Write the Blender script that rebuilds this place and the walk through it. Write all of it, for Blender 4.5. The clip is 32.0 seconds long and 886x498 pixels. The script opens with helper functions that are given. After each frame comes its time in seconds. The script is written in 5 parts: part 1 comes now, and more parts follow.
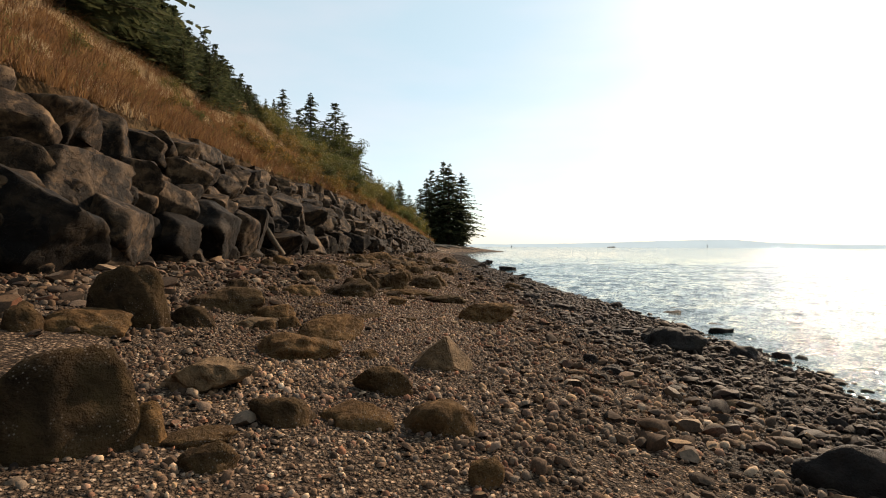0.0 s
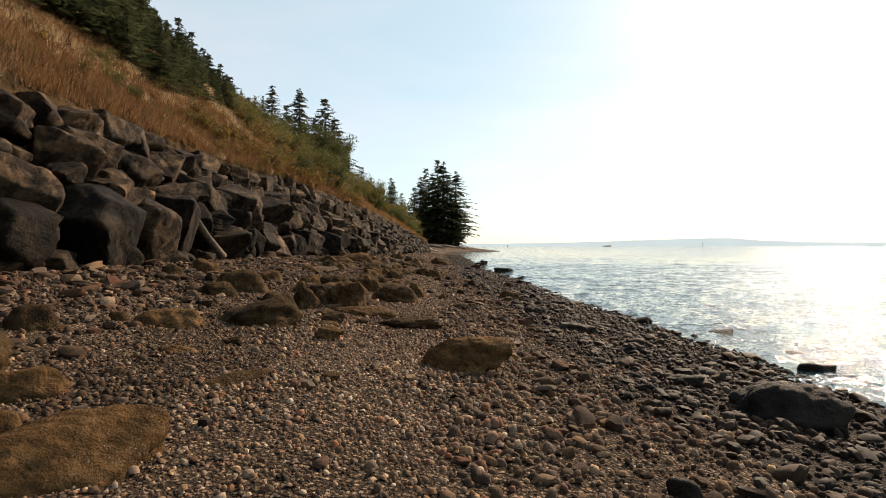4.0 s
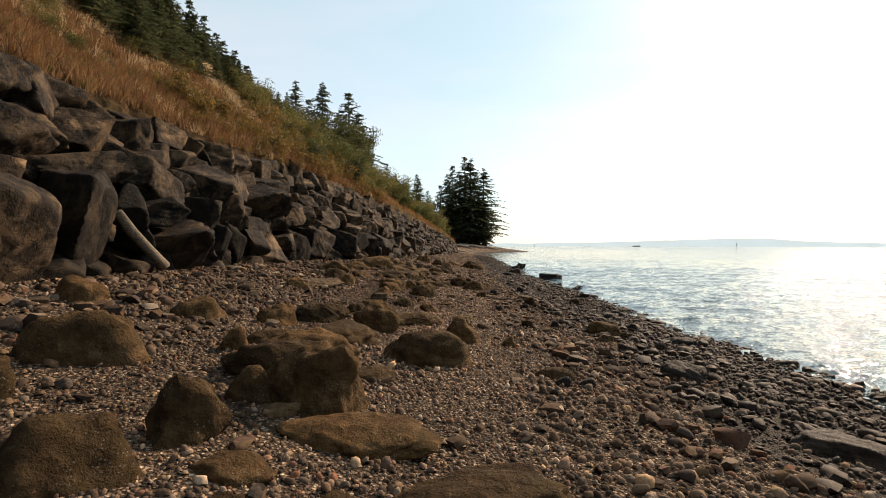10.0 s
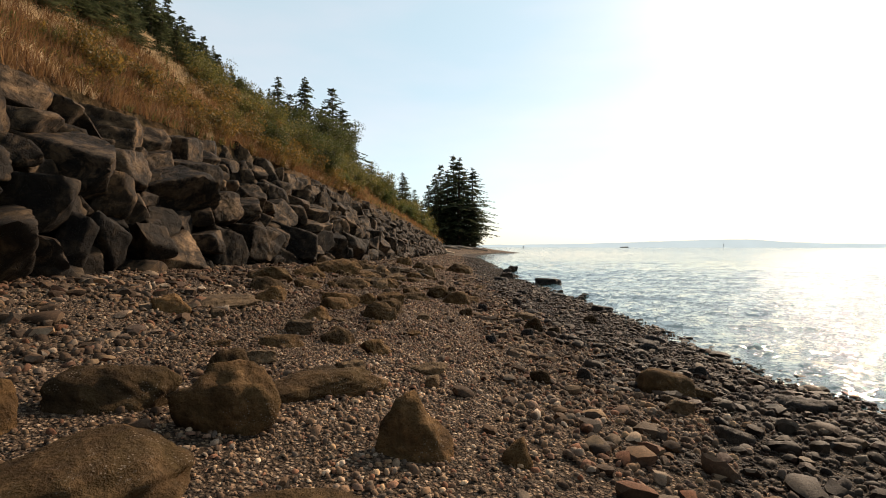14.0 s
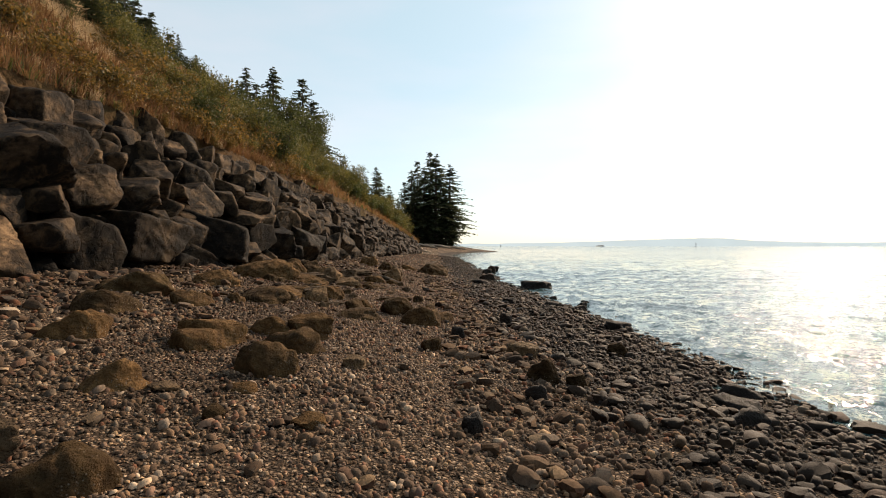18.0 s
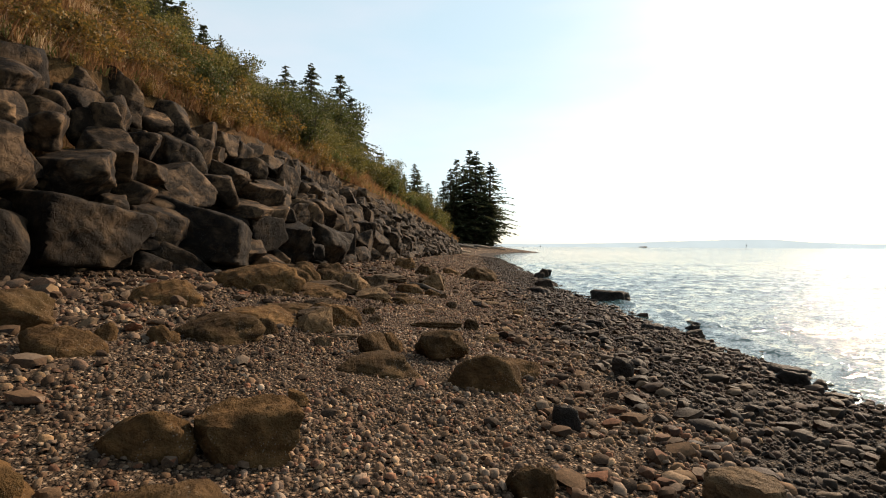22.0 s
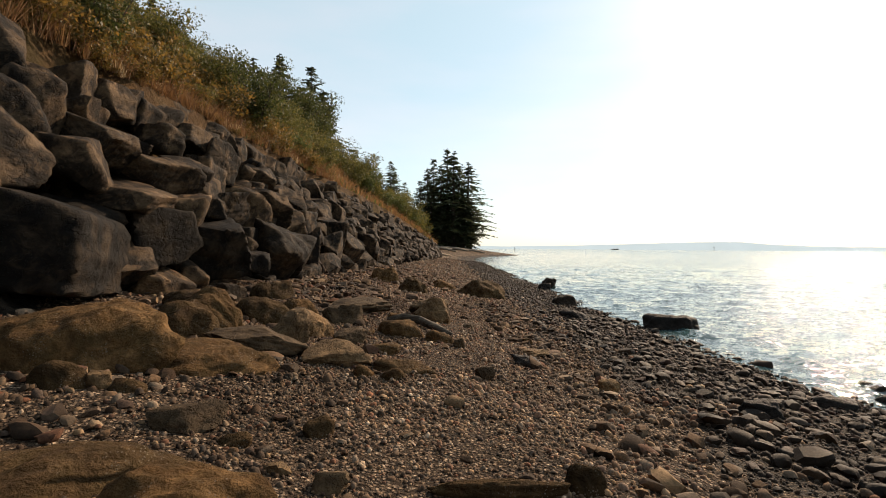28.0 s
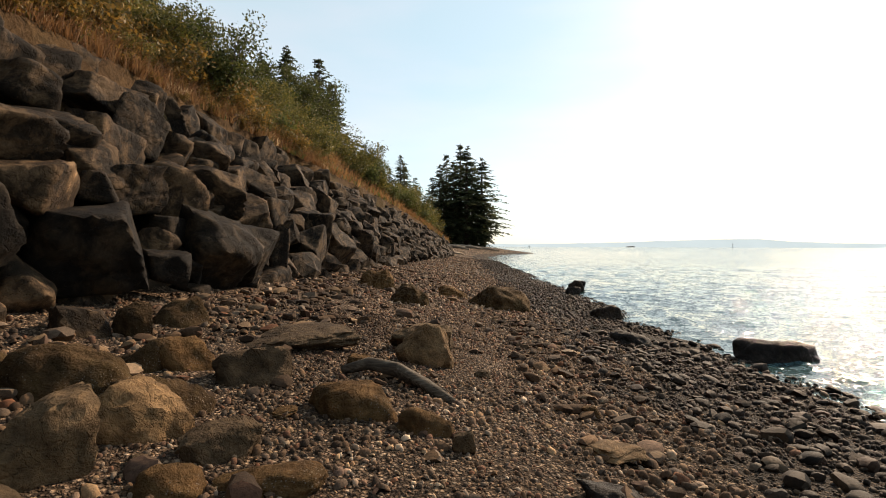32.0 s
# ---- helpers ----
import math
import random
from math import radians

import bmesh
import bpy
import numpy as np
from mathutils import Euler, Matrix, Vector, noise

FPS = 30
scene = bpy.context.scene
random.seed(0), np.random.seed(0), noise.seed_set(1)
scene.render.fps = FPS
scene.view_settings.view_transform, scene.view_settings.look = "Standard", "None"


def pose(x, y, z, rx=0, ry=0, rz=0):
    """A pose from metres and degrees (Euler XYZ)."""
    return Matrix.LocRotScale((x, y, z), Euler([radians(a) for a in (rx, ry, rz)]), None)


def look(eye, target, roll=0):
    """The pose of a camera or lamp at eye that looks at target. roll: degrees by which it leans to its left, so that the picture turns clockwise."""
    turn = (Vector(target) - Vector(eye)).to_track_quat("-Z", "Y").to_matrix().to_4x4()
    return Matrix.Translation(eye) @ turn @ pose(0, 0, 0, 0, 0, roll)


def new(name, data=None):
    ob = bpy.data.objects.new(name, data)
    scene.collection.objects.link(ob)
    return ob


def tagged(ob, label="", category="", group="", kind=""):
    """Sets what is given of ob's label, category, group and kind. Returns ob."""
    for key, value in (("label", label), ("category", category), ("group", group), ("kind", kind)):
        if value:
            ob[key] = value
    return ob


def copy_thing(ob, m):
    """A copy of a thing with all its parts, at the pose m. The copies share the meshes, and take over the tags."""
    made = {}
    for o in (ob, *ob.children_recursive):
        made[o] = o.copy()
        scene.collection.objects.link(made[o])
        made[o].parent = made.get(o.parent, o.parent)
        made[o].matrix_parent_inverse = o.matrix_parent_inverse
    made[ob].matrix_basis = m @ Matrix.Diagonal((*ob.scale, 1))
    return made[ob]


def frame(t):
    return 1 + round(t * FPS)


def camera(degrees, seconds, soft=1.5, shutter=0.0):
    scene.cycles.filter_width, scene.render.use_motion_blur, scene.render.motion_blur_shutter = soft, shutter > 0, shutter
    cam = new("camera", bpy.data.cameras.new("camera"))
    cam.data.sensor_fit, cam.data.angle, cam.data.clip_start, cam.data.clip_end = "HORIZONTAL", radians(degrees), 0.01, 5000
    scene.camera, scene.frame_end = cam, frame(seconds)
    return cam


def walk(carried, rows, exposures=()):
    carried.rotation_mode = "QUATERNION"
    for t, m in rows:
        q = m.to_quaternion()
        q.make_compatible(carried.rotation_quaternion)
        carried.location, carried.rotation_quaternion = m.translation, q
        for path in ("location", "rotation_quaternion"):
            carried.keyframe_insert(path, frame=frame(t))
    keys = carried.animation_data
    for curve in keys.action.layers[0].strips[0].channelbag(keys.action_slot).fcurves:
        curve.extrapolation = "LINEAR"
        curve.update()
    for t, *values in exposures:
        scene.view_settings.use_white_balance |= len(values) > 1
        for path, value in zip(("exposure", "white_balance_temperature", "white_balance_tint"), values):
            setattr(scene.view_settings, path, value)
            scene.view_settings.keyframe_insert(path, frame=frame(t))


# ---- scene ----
cam = camera(82.3, 32.0, soft=1.0)
# seconds, eye (metres above the sea's level), then yaw, pitch and lean in degrees
PATH = [
    (0, 0.000, 0.000, 2.098, 0.12, -0.33, -0.35),
    (0.5, -0.072, 0.506, 2.107, -0.23, -0.33, -0.32),
    (1, -0.052, 1.035, 2.087, -0.33, -0.53, -0.13),
    (1.5, -0.022, 1.517, 2.100, -0.44, -0.45, -0.16),
    (2, 0.001, 2.062, 2.128, -0.54, -0.43, -0.13),
    (2.5, 0.121, 2.583, 2.123, -0.52, -0.45, -0.01),
    (3, 0.249, 3.042, 2.092, -0.52, -0.31, 0.05),
    (3.5, 0.408, 3.566, 2.088, -0.53, -0.36, 0.02),
    (5.5, 0.643, 5.524, 2.092, 1.28, -0.28, -0.40),
    (6, 0.513, 6.074, 2.089, 1.77, -0.47, -0.46),
    (6.5, 0.403, 6.608, 2.132, 2.50, -0.22, -0.45),
    (7, 0.245, 7.151, 2.102, 2.90, -0.44, -0.51),
    (7.5, 0.144, 7.666, 2.103, 3.05, -0.35, -0.37),
    (8, 0.082, 8.153, 2.135, 3.18, -0.21, -0.40),
    (8.5, 0.003, 8.592, 2.166, 3.19, -0.25, -0.39),
    (9, -0.039, 9.101, 2.188, 3.35, -0.39, -0.22),
    (9.5, -0.073, 9.576, 2.214, 3.28, -0.24, -0.22),
    (10, -0.113, 10.157, 2.208, 2.52, -0.41, -0.22),
    (10.5, -0.077, 10.814, 2.200, 2.31, -0.57, -0.04),
    (11, -0.051, 11.376, 2.204, 1.93, -0.37, -0.13),
    (11.5, -0.011, 11.943, 2.190, 1.74, -0.34, -0.01),
    (12, 0.056, 12.531, 2.177, 1.76, -0.32, -0.14),
    (12.5, 0.032, 13.131, 2.179, 1.73, -0.45, -0.17),
    (13, 0.071, 13.634, 2.202, 1.77, -0.24, -0.12),
    (13.5, 0.118, 14.102, 2.197, 1.63, -0.22, -0.13),
    (15.5, 0.272, 16.195, 2.058, 0.47, -0.40, 0.00),
    (16, 0.379, 16.710, 2.089, 0.21, -0.39, -0.02),
    (16.5, 0.418, 17.337, 2.102, -1.38, -0.44, -0.10),
    (17, 0.468, 17.894, 2.068, -1.58, -0.36, -0.09),
    (17.5, 0.451, 18.482, 2.035, -1.44, -0.39, -0.29),
    (18, 0.432, 19.109, 2.092, -1.19, -0.36, -0.06),
    (18.5, 0.502, 19.666, 2.047, -0.45, -0.21, 0.01),
    (19, 0.474, 20.223, 1.997, 0.84, -0.35, -0.27),
    (19.5, 0.413, 20.758, 1.984, 1.50, -0.27, -0.30),
    (20, 0.334, 21.272, 2.013, 2.89, -0.27, -0.46),
    (20.5, 0.208, 21.879, 2.046, 3.08, -0.35, -0.34),
    (21, 0.197, 22.466, 2.053, 3.28, -0.32, -0.24),
    (21.5, 0.116, 22.967, 2.059, 3.21, -0.42, -0.45),
    (22, 0.021, 23.541, 2.083, 3.11, -0.37, -0.38),
    (22.5, -0.021, 24.086, 2.078, 2.93, -0.22, -0.30),
    (23, -0.096, 24.666, 2.076, 2.58, -0.41, -0.44),
    (23.5, -0.174, 25.227, 2.102, 2.21, -0.43, -0.43),
    (24, -0.190, 25.731, 2.092, 1.67, -0.29, -0.47),
    (24.5, -0.282, 26.181, 2.091, -0.82, -0.14, -0.49),
    (25, -0.390, 26.614, 2.114, -3.34, -0.12, -0.64),
    (25.5, -0.645, 27.027, 2.146, -4.20, -0.09, -0.82),
    (27.5, -0.928, 28.871, 2.183, -3.75, -0.38, -0.24),
    (28, -0.945, 29.237, 2.239, 0.24, -0.11, -0.41),
    (28.5, -1.077, 29.710, 2.233, 1.56, -0.48, -0.58),
    (29, -1.139, 30.254, 2.208, 1.73, -0.47, -0.32),
    (29.5, -1.126, 30.835, 2.225, 1.79, -0.43, -0.23),
    (30, -1.084, 31.405, 2.201, 1.91, -0.47, -0.19),
    (30.5, -0.996, 31.953, 2.205, 1.95, -0.41, -0.13),
    (31, -0.938, 32.438, 2.195, 1.94, -0.39, -0.27),
    (31.5, -0.885, 32.958, 2.201, 1.82, -0.31, -0.19),
    (32, -0.755, 33.501, 2.219, 1.79, -0.33, -0.21),
]
EXPOSURE, SKY, VEIL, SUN, FAR_GLOW = 0.55, 0.045, 0.40, 5.0, 0.64
walk(cam, [(t, pose(x, y, z, 90 + pitch, lean, yaw)) for t, x, y, z, yaw, pitch, lean in PATH],
     exposures=[(t, EXPOSURE + up) for t, up in ((0, 0), (4, 0), (8, 0.08), (11, 0.06), (15, 0), (18.5, 0), (21, 0.1), (24, 0.07), (26, 0), (28, 0), (30, 0.05), (32, 0.07))])

# ---- light: a low autumn sun over the sound, ahead and to the right, in thin haze ----
SUN_AZIMUTH, SUN_HEIGHT = 39.0, 31.0      # degrees clockwise from the way walked, and above the sea
world = bpy.data.worlds.new("sky")
scene.world = world
world.use_nodes = True
wn = world.node_tree.nodes
wl = world.node_tree.links
sky = wn.new("ShaderNodeTexSky")
sky.sky_type, sky.sun_disc = "NISHITA", False
sky.sun_elevation, sky.sun_rotation = radians(SUN_HEIGHT), radians(SUN_AZIMUTH)
sky.air_density, sky.dust_density, sky.ozone_density, sky.altitude = 1.0, 0.7, 0.8, 0
wl.new(sky.outputs[0], wn["Background"].inputs[0])
wn["Background"].inputs[1].default_value = SKY
# a thin veil of high haze over the whole sky, a little streaked
spot = wn.new("ShaderNodeTexCoord")
stretch = wn.new("ShaderNodeMapping")
stretch.inputs["Scale"].default_value = (1.2, 2.0, 5.0)
streak = wn.new("ShaderNodeTexNoise")
streak.inputs["Scale"].default_value, streak.inputs["Detail"].default_value = 1.4, 5
tone = wn.new("ShaderNodeValToRGB")
for k, (at, c) in enumerate(((0.35, (0.74, 0.93, 0.92)), (0.66, (1.0, 1.0, 0.97)))):
    tone.color_ramp.elements[k].position, tone.color_ramp.elements[k].color = at, (*c, 1)
veil = wn.new("ShaderNodeBackground")
both = wn.new("ShaderNodeAddShader")
wl.new(spot.outputs["Generated"], stretch.inputs[0])
wl.new(stretch.outputs[0], streak.inputs[0])
wl.new(streak.outputs[0], tone.inputs[0])
wl.new(tone.outputs[0], veil.inputs[0])
# the haze scatters forwards: brightest round the sun, thin on the far side of the sky
towards = wn.new("ShaderNodeVectorMath")
towards.operation = "DOT_PRODUCT"
ah, az = radians(SUN_HEIGHT), radians(SUN_AZIMUTH)
SUNWARD = Vector((math.sin(az) * math.cos(ah), math.cos(az) * math.cos(ah), math.sin(ah)))
towards.inputs[1].default_value = SUNWARD
glow = wn.new("ShaderNodeMapRange")
glow.interpolation_type = "SMOOTHSTEP"
for k, value in enumerate((-0.35, 0.5, 0.22 * VEIL, VEIL), 1):
    glow.inputs[k].default_value = value
wl.new(spot.outputs["Generated"], towards.inputs[0])
wl.new(towards.outputs["Value"], glow.inputs[0])
wl.new(glow.outputs[0], veil.inputs[1])
wl.new(wn["Background"].outputs[0], both.inputs[0])
wl.new(veil.outputs[0], both.inputs[1])
wl.new(both.outputs[0], wn["World Output"].inputs[0])

sun = new("sun", bpy.data.lights.new("sun", "SUN"))
sun.data.energy, sun.data.angle, sun.data.color = SUN, radians(0.6), (1.0, 0.76, 0.535)
sun.matrix_world = look((60, 80, 60), Vector((60, 80, 60)) - SUNWARD)

# ---- the lie of the land ----
def along(v, *knots):
    """A smooth curve through knots given as x, y, x, y ..."""
    xs, ys = np.array(knots[0::2], float), np.array(knots[1::2], float)
    v = np.asarray(v, float)
    k = np.clip(np.searchsorted(xs, v) - 1, 0, len(xs) - 2)
    f = np.clip((v - xs[k]) / (xs[k + 1] - xs[k]), 0, 1)
    d = np.gradient(ys, xs)
    h = xs[k + 1] - xs[k]
    f2, f3 = f * f, f * f * f
    return (2 * f3 - 3 * f2 + 1) * ys[k] + (f3 - 2 * f2 + f) * h * d[k] + (3 * f2 - 2 * f3) * ys[k + 1] + (f3 - f2) * h * d[k + 1]


def shore(y):
    """Where the sea's edge lies."""
    return along(y, -200, 7.5, -20, 6.2, 8, 6.0, 16, 5.9, 26, 5.3, 34, 5.0, 44, 4.6, 56, 4.5, 75, 4.8, 100, 4.9, 140, 5.6, 172, 13.0, 200, 24.0, 212, 23.0, 225, 4.0, 260, -40.0, 400, -160.0)


def foot(y):
    """Where the rock wall meets the beach."""
    return along(y, -200, -6.6, -20, -6.6, 10, -6.6, 24, -6.9, 30, -6.8, 34, -6.5, 38, -6.0, 44, -5.6, 52, -5.3, 64, -4.7, 80, -3.6, 100, -2.4, 125, -2.0, 160, -9.0, 200, -14.0, 260, -60.0, 400, -180.0)


def waves(x, y, size, seed=0):
    """Soft uneven ground, about -1 to 1, from crossed waves of about that size."""
    r = np.random.RandomState(seed)
    out = 0
    for k in range(7):
        a, p, s = r.uniform(0, 6.283, 3)
        q = 6.283 / size * (0.6 + 0.25 * k)
        out = out + np.sin(q * (np.cos(a) * x + np.sin(a) * y) + p) / (1 + 0.35 * k)
    return out / 2.6


def beach_z(x, y):
    u = np.asarray(x, float) - shore(y)
    z = along(u, -120, 3.2, -30, 3.0, -16, 2.0, -12, 1.55, -8, 0.92, -6, 0.66, -4, 0.43, -2, 0.2, 0, 0.0, 2, -0.22, 6, -0.7, 15, -1.6, 60, -4.0, 400, -6.0)
    return z + 0.035 * waves(x, y, 2.6, 3) * np.clip(-u / 2, 0.2, 1)


def top_z(y):
    """The height of the rock wall's upper edge."""
    return along(y, -200, 5.4, 10, 5.0, 22, 5.4, 32, 5.65, 45, 5.8, 60, 5.9, 74, 5.7, 90, 4.6, 105, 3.6, 130, 2.9, 200, 2.9, 400, 2.9)


def lean_back(h):
    """How far the rock face has leaned back at h metres above its foot."""
    return 0.25 * h + 0.11 * h * h


def bank_x(y):
    """The line along the wall's upper edge, where the grassy bank begins."""
    h = np.maximum(top_z(y) - 1.5, 0.6)
    return foot(y) - lean_back(h)


def bank_z(x, y):
    x = np.asarray(x, float)
    d = bank_x(y) - x
    rise = along(d, -9, -0.35, 0, -0.35, 4, 2.2, 9.5, 5.9, 14, 9.4, 16.3, 11.2, 20, 12.0, 40, 16.0, 80, 26.0, 160, 40.0)
    grow = along(y, -200, 1.0, 60, 1.0, 90, 1.0, 120, 1.0, 150, 0.7, 190, 0.4, 240, 0.3, 400, 0.3)
    bump = 0.28 * waves(x, y, 7.0, 5) + 0.2 * waves(x, y, 2.5, 9)
    hill = 24 * along(d, -9, 0, 22, 0, 42, 1, 160, 1) * along(y, -200, 0, 120, 0, 175, 1, 400, 1)
    slope = top_z(y) + hill + rise * np.where(rise > 0, grow, 1) + bump * np.clip(d / 3, 0, 1)
    q = np.maximum(foot(y) - x, 0)
    behind = beach_z(foot(y), y) + (np.sqrt(0.0625 + 0.44 * q) - 0.25) / 0.22 - 1.5
    return np.where(d > 0, slope, np.minimum(behind, slope))

# ---- materials ----
def material(name, rough=0.8, spec=0.3, metal=0.0):
    m = bpy.data.materials.new(name)
    m.use_nodes = True
    b = m.node_tree.nodes["Principled BSDF"]
    b.inputs["Roughness"].default_value = rough
    b.inputs["Specular IOR Level"].default_value = spec
    b.inputs["Metallic"].default_value = metal
    return m, m.node_tree.nodes, m.node_tree.links, b


def noise_node(n, l, scale, detail=4.0, rough=0.6, where="Object", distort=0.0):
    c = n.new("ShaderNodeTexCoord")
    t = n.new("ShaderNodeTexNoise")
    t.inputs["Scale"].default_value, t.inputs["Detail"].default_value = scale, detail
    t.inputs["Roughness"].default_value, t.inputs["Distortion"].default_value = rough, distort
    l.new(c.outputs[where], t.inputs["Vector"])
    return t


def ramp(n, l, source, *stops):
    r = n.new("ShaderNodeValToRGB")
    e = r.color_ramp.elements
    while len(e) < len(stops):
        e.new(0.5)
    for k, (at, c) in enumerate(stops):
        e[k].position, e[k].color = at, (*c, 1)
    l.new(source, r.inputs[0])
    return r


def blend(n, l, kind, fac, a, b):
    m = n.new("ShaderNodeMix")
    m.data_type, m.blend_type = "RGBA", kind
    if isinstance(fac, float):
        m.inputs[0].default_value = fac
    else:
        l.new(fac, m.inputs[0])
    for k, v in ((6, a), (7, b)):
        if isinstance(v, tuple):
            m.inputs[k].default_value = (*v, 1)
        else:
            l.new(v, m.inputs[k])
    return m.outputs[2]


def relief(n, l, b, *layers):
    """Bump from (height socket, metres) layers, stacked."""
    last = None
    for h, d in layers:
        k = n.new("ShaderNodeBump")
        k.inputs["Strength"].default_value, k.inputs["Distance"].default_value = 1.0, d
        l.new(h, k.inputs["Height"])
        if last:
            l.new(last, k.inputs["Normal"])
        last = k.outputs[0]
    l.new(last, b.inputs["Normal"])


def stone_material(name, dark, mid, pale, stain, rough=0.82, grain=14.0, spec=0.3, pits=0.02, cover=(0.52, 0.68), seams=0.012, specks=None):
    """Weathered stone: mottled body, pale scuffs, a stain of algae or lichen, cracks and grain."""
    m, n, l, b = material(name, rough, spec)
    big = noise_node(n, l, 1.7, 5, 0.65, distort=0.4)
    fine = noise_node(n, l, grain, 6, 0.7)
    tiny = noise_node(n, l, grain * 6, 3, 0.7)
    own = n.new("ShaderNodeObjectInfo")
    body = ramp(n, l, big.outputs[0], (0.28, dark), (0.5, mid), (0.68, pale))
    tone = ramp(n, l, own.outputs["Random"], (0.0, (0.5, 0.5, 0.52)), (0.55, (0.95, 0.93, 0.91)), (0.85, (1.4, 1.28, 1.12)), (1.0, (1.9, 1.75, 1.55)))
    c = blend(n, l, "MULTIPLY", 1.0, body.outputs[0], tone.outputs[0])
    spots = ramp(n, l, fine.outputs[0], (0.32, (0.4, 0.4, 0.4)), (0.5, (0.95, 0.95, 0.95)), (0.7, (1.6, 1.55, 1.48)))
    c = blend(n, l, "MULTIPLY", 0.85, c, spots.outputs[0])
    patch = noise_node(n, l, 2.9, 6, 0.7, distort=0.8)
    where = ramp(n, l, patch.outputs[0], (cover[0], (0, 0, 0)), (cover[1], (1, 1, 1)))
    c = blend(n, l, "MIX", where.outputs[0], c, stain)
    if specks:
        dots = n.new("ShaderNodeTexVoronoi")
        dots.inputs["Scale"].default_value = 45.0
        l.new(n.new("ShaderNodeTexCoord").outputs["Object"], dots.inputs["Vector"])
        near = ramp(n, l, dots.outputs["Distance"], (0.16, (1, 1, 1)), (0.3, (0, 0, 0)))
        band = noise_node(n, l, 4.5, 4, 0.6)
        here = ramp(n, l, band.outputs[0], (0.5, (0, 0, 0)), (0.62, (1, 1, 1)))
        both = blend(n, l, "MULTIPLY", 1.0, near.outputs[0], here.outputs[0])
        c = blend(n, l, "MIX", both, c, specks)
    l.new(c, b.inputs["Base Color"])
    crack = n.new("ShaderNodeTexVoronoi")
    crack.feature = "DISTANCE_TO_EDGE"
    crack.inputs["Scale"].default_value = 2.6
    warp = n.new("ShaderNodeVectorMath")
    warp.operation = "ADD"
    l.new(n.new("ShaderNodeTexCoord").outputs["Object"], warp.inputs[0])
    l.new(big.outputs["Color"], warp.inputs[1])
    l.new(warp.outputs[0], crack.inputs["Vector"])
    seam = ramp(n, l, crack.outputs["Distance"], (0.0, (0, 0, 0)), (0.035, (1, 1, 1)))
    relief(n, l, b, (seam.outputs[0], seams), (big.outputs[0], 0.04), (fine.outputs[0], pits * 2.0), (tiny.outputs[0], pits * 0.12))
    return m


BASALT = stone_material("dark brown basalt", (0.0056, 0.0043, 0.0033), (0.018, 0.0128, 0.0086), (0.135, 0.092, 0.056), (0.085, 0.054, 0.029), 0.8, 9.0, 0.12, 0.016, (0.50, 0.66), 0.012)
BLACK_BASALT = stone_material("near-black basalt", (0.0035, 0.0028, 0.0022), (0.0095, 0.0070, 0.0050), (0.050, 0.035, 0.021), (0.030, 0.020, 0.011), 0.8, 9.0, 0.12, 0.016, (0.54, 0.7), 0.012)
SHORE_STONE = stone_material("algae-browned beach stone", (0.021, 0.013, 0.0068), (0.072, 0.044, 0.0205), (0.15, 0.095, 0.048), (0.054, 0.035, 0.014), 0.9, 11.0, 0.07, 0.03, (0.45, 0.7), 0.001, (0.16, 0.13, 0.10))
CLEAN_STONE = stone_material("bare tan sandstone", (0.055, 0.036, 0.019), (0.115, 0.076, 0.041), (0.20, 0.135, 0.076), (0.07, 0.047, 0.025), 0.85, 10.0, 0.12, 0.02, (0.6, 0.75), 0.006)
WET_STONE = stone_material("wet dark beach stone", (0.008, 0.0065, 0.0055), (0.022, 0.016, 0.012), (0.048, 0.034, 0.024), (0.024, 0.019, 0.010), 0.75, 14.0, 0.2, 0.02, (0.55, 0.7), 0.002)


def pebble_material(name, rough, spec, dim):
    m, n, l, b = material(name, rough, spec)
    g = n.new("ShaderNodeNewGeometry")
    hue = ramp(n, l, g.outputs["Random Per Island"], (0.0, (0.030, 0.023, 0.019)), (0.18, (0.115, 0.078, 0.054)), (0.32, (0.052, 0.043, 0.037)), (0.45, (0.19, 0.125, 0.078)),
               (0.55, (0.075, 0.056, 0.043)), (0.68, (0.22, 0.18, 0.145)), (0.78, (0.16, 0.078, 0.048)), (0.88, (0.085, 0.074, 0.066)), (0.95, (0.31, 0.215, 0.13)), (1.0, (0.42, 0.35, 0.28)))
    f = noise_node(n, l, 38, 4, 0.7)
    v = ramp(n, l, f.outputs[0], (0.3, (0.6 * dim, 0.6 * dim, 0.6 * dim)), (0.7, (1.30 * dim, 1.20 * dim, 1.12 * dim)))
    big = noise_node(n, l, 0.6, 3, 0.6)
    damp = ramp(n, l, big.outputs[0], (0.35, (0.75, 0.72, 0.68)), (0.65, (1.12, 1.08, 1.0)))
    c = blend(n, l, "MULTIPLY", 1.0, hue.outputs[0], v.outputs[0])
    c = blend(n, l, "MULTIPLY", 1.0, c, damp.outputs[0])
    l.new(c, b.inputs["Base Color"])
    t = noise_node(n, l, 160, 3, 0.6)
    relief(n, l, b, (f.outputs[0], 0.006), (t.outputs[0], 0.0015))
    return m


PEBBLE = pebble_material("mixed pebbles", 0.85, 0.08, 1.36)
MID_PEBBLE = pebble_material("browner pebbles", 0.85, 0.08, 1.1)
DARK_PEBBLE = pebble_material("darker pebbles", 0.85, 0.07, 0.74)
WET_PEBBLE = pebble_material("wet pebbles", 0.72, 0.14, 0.27)


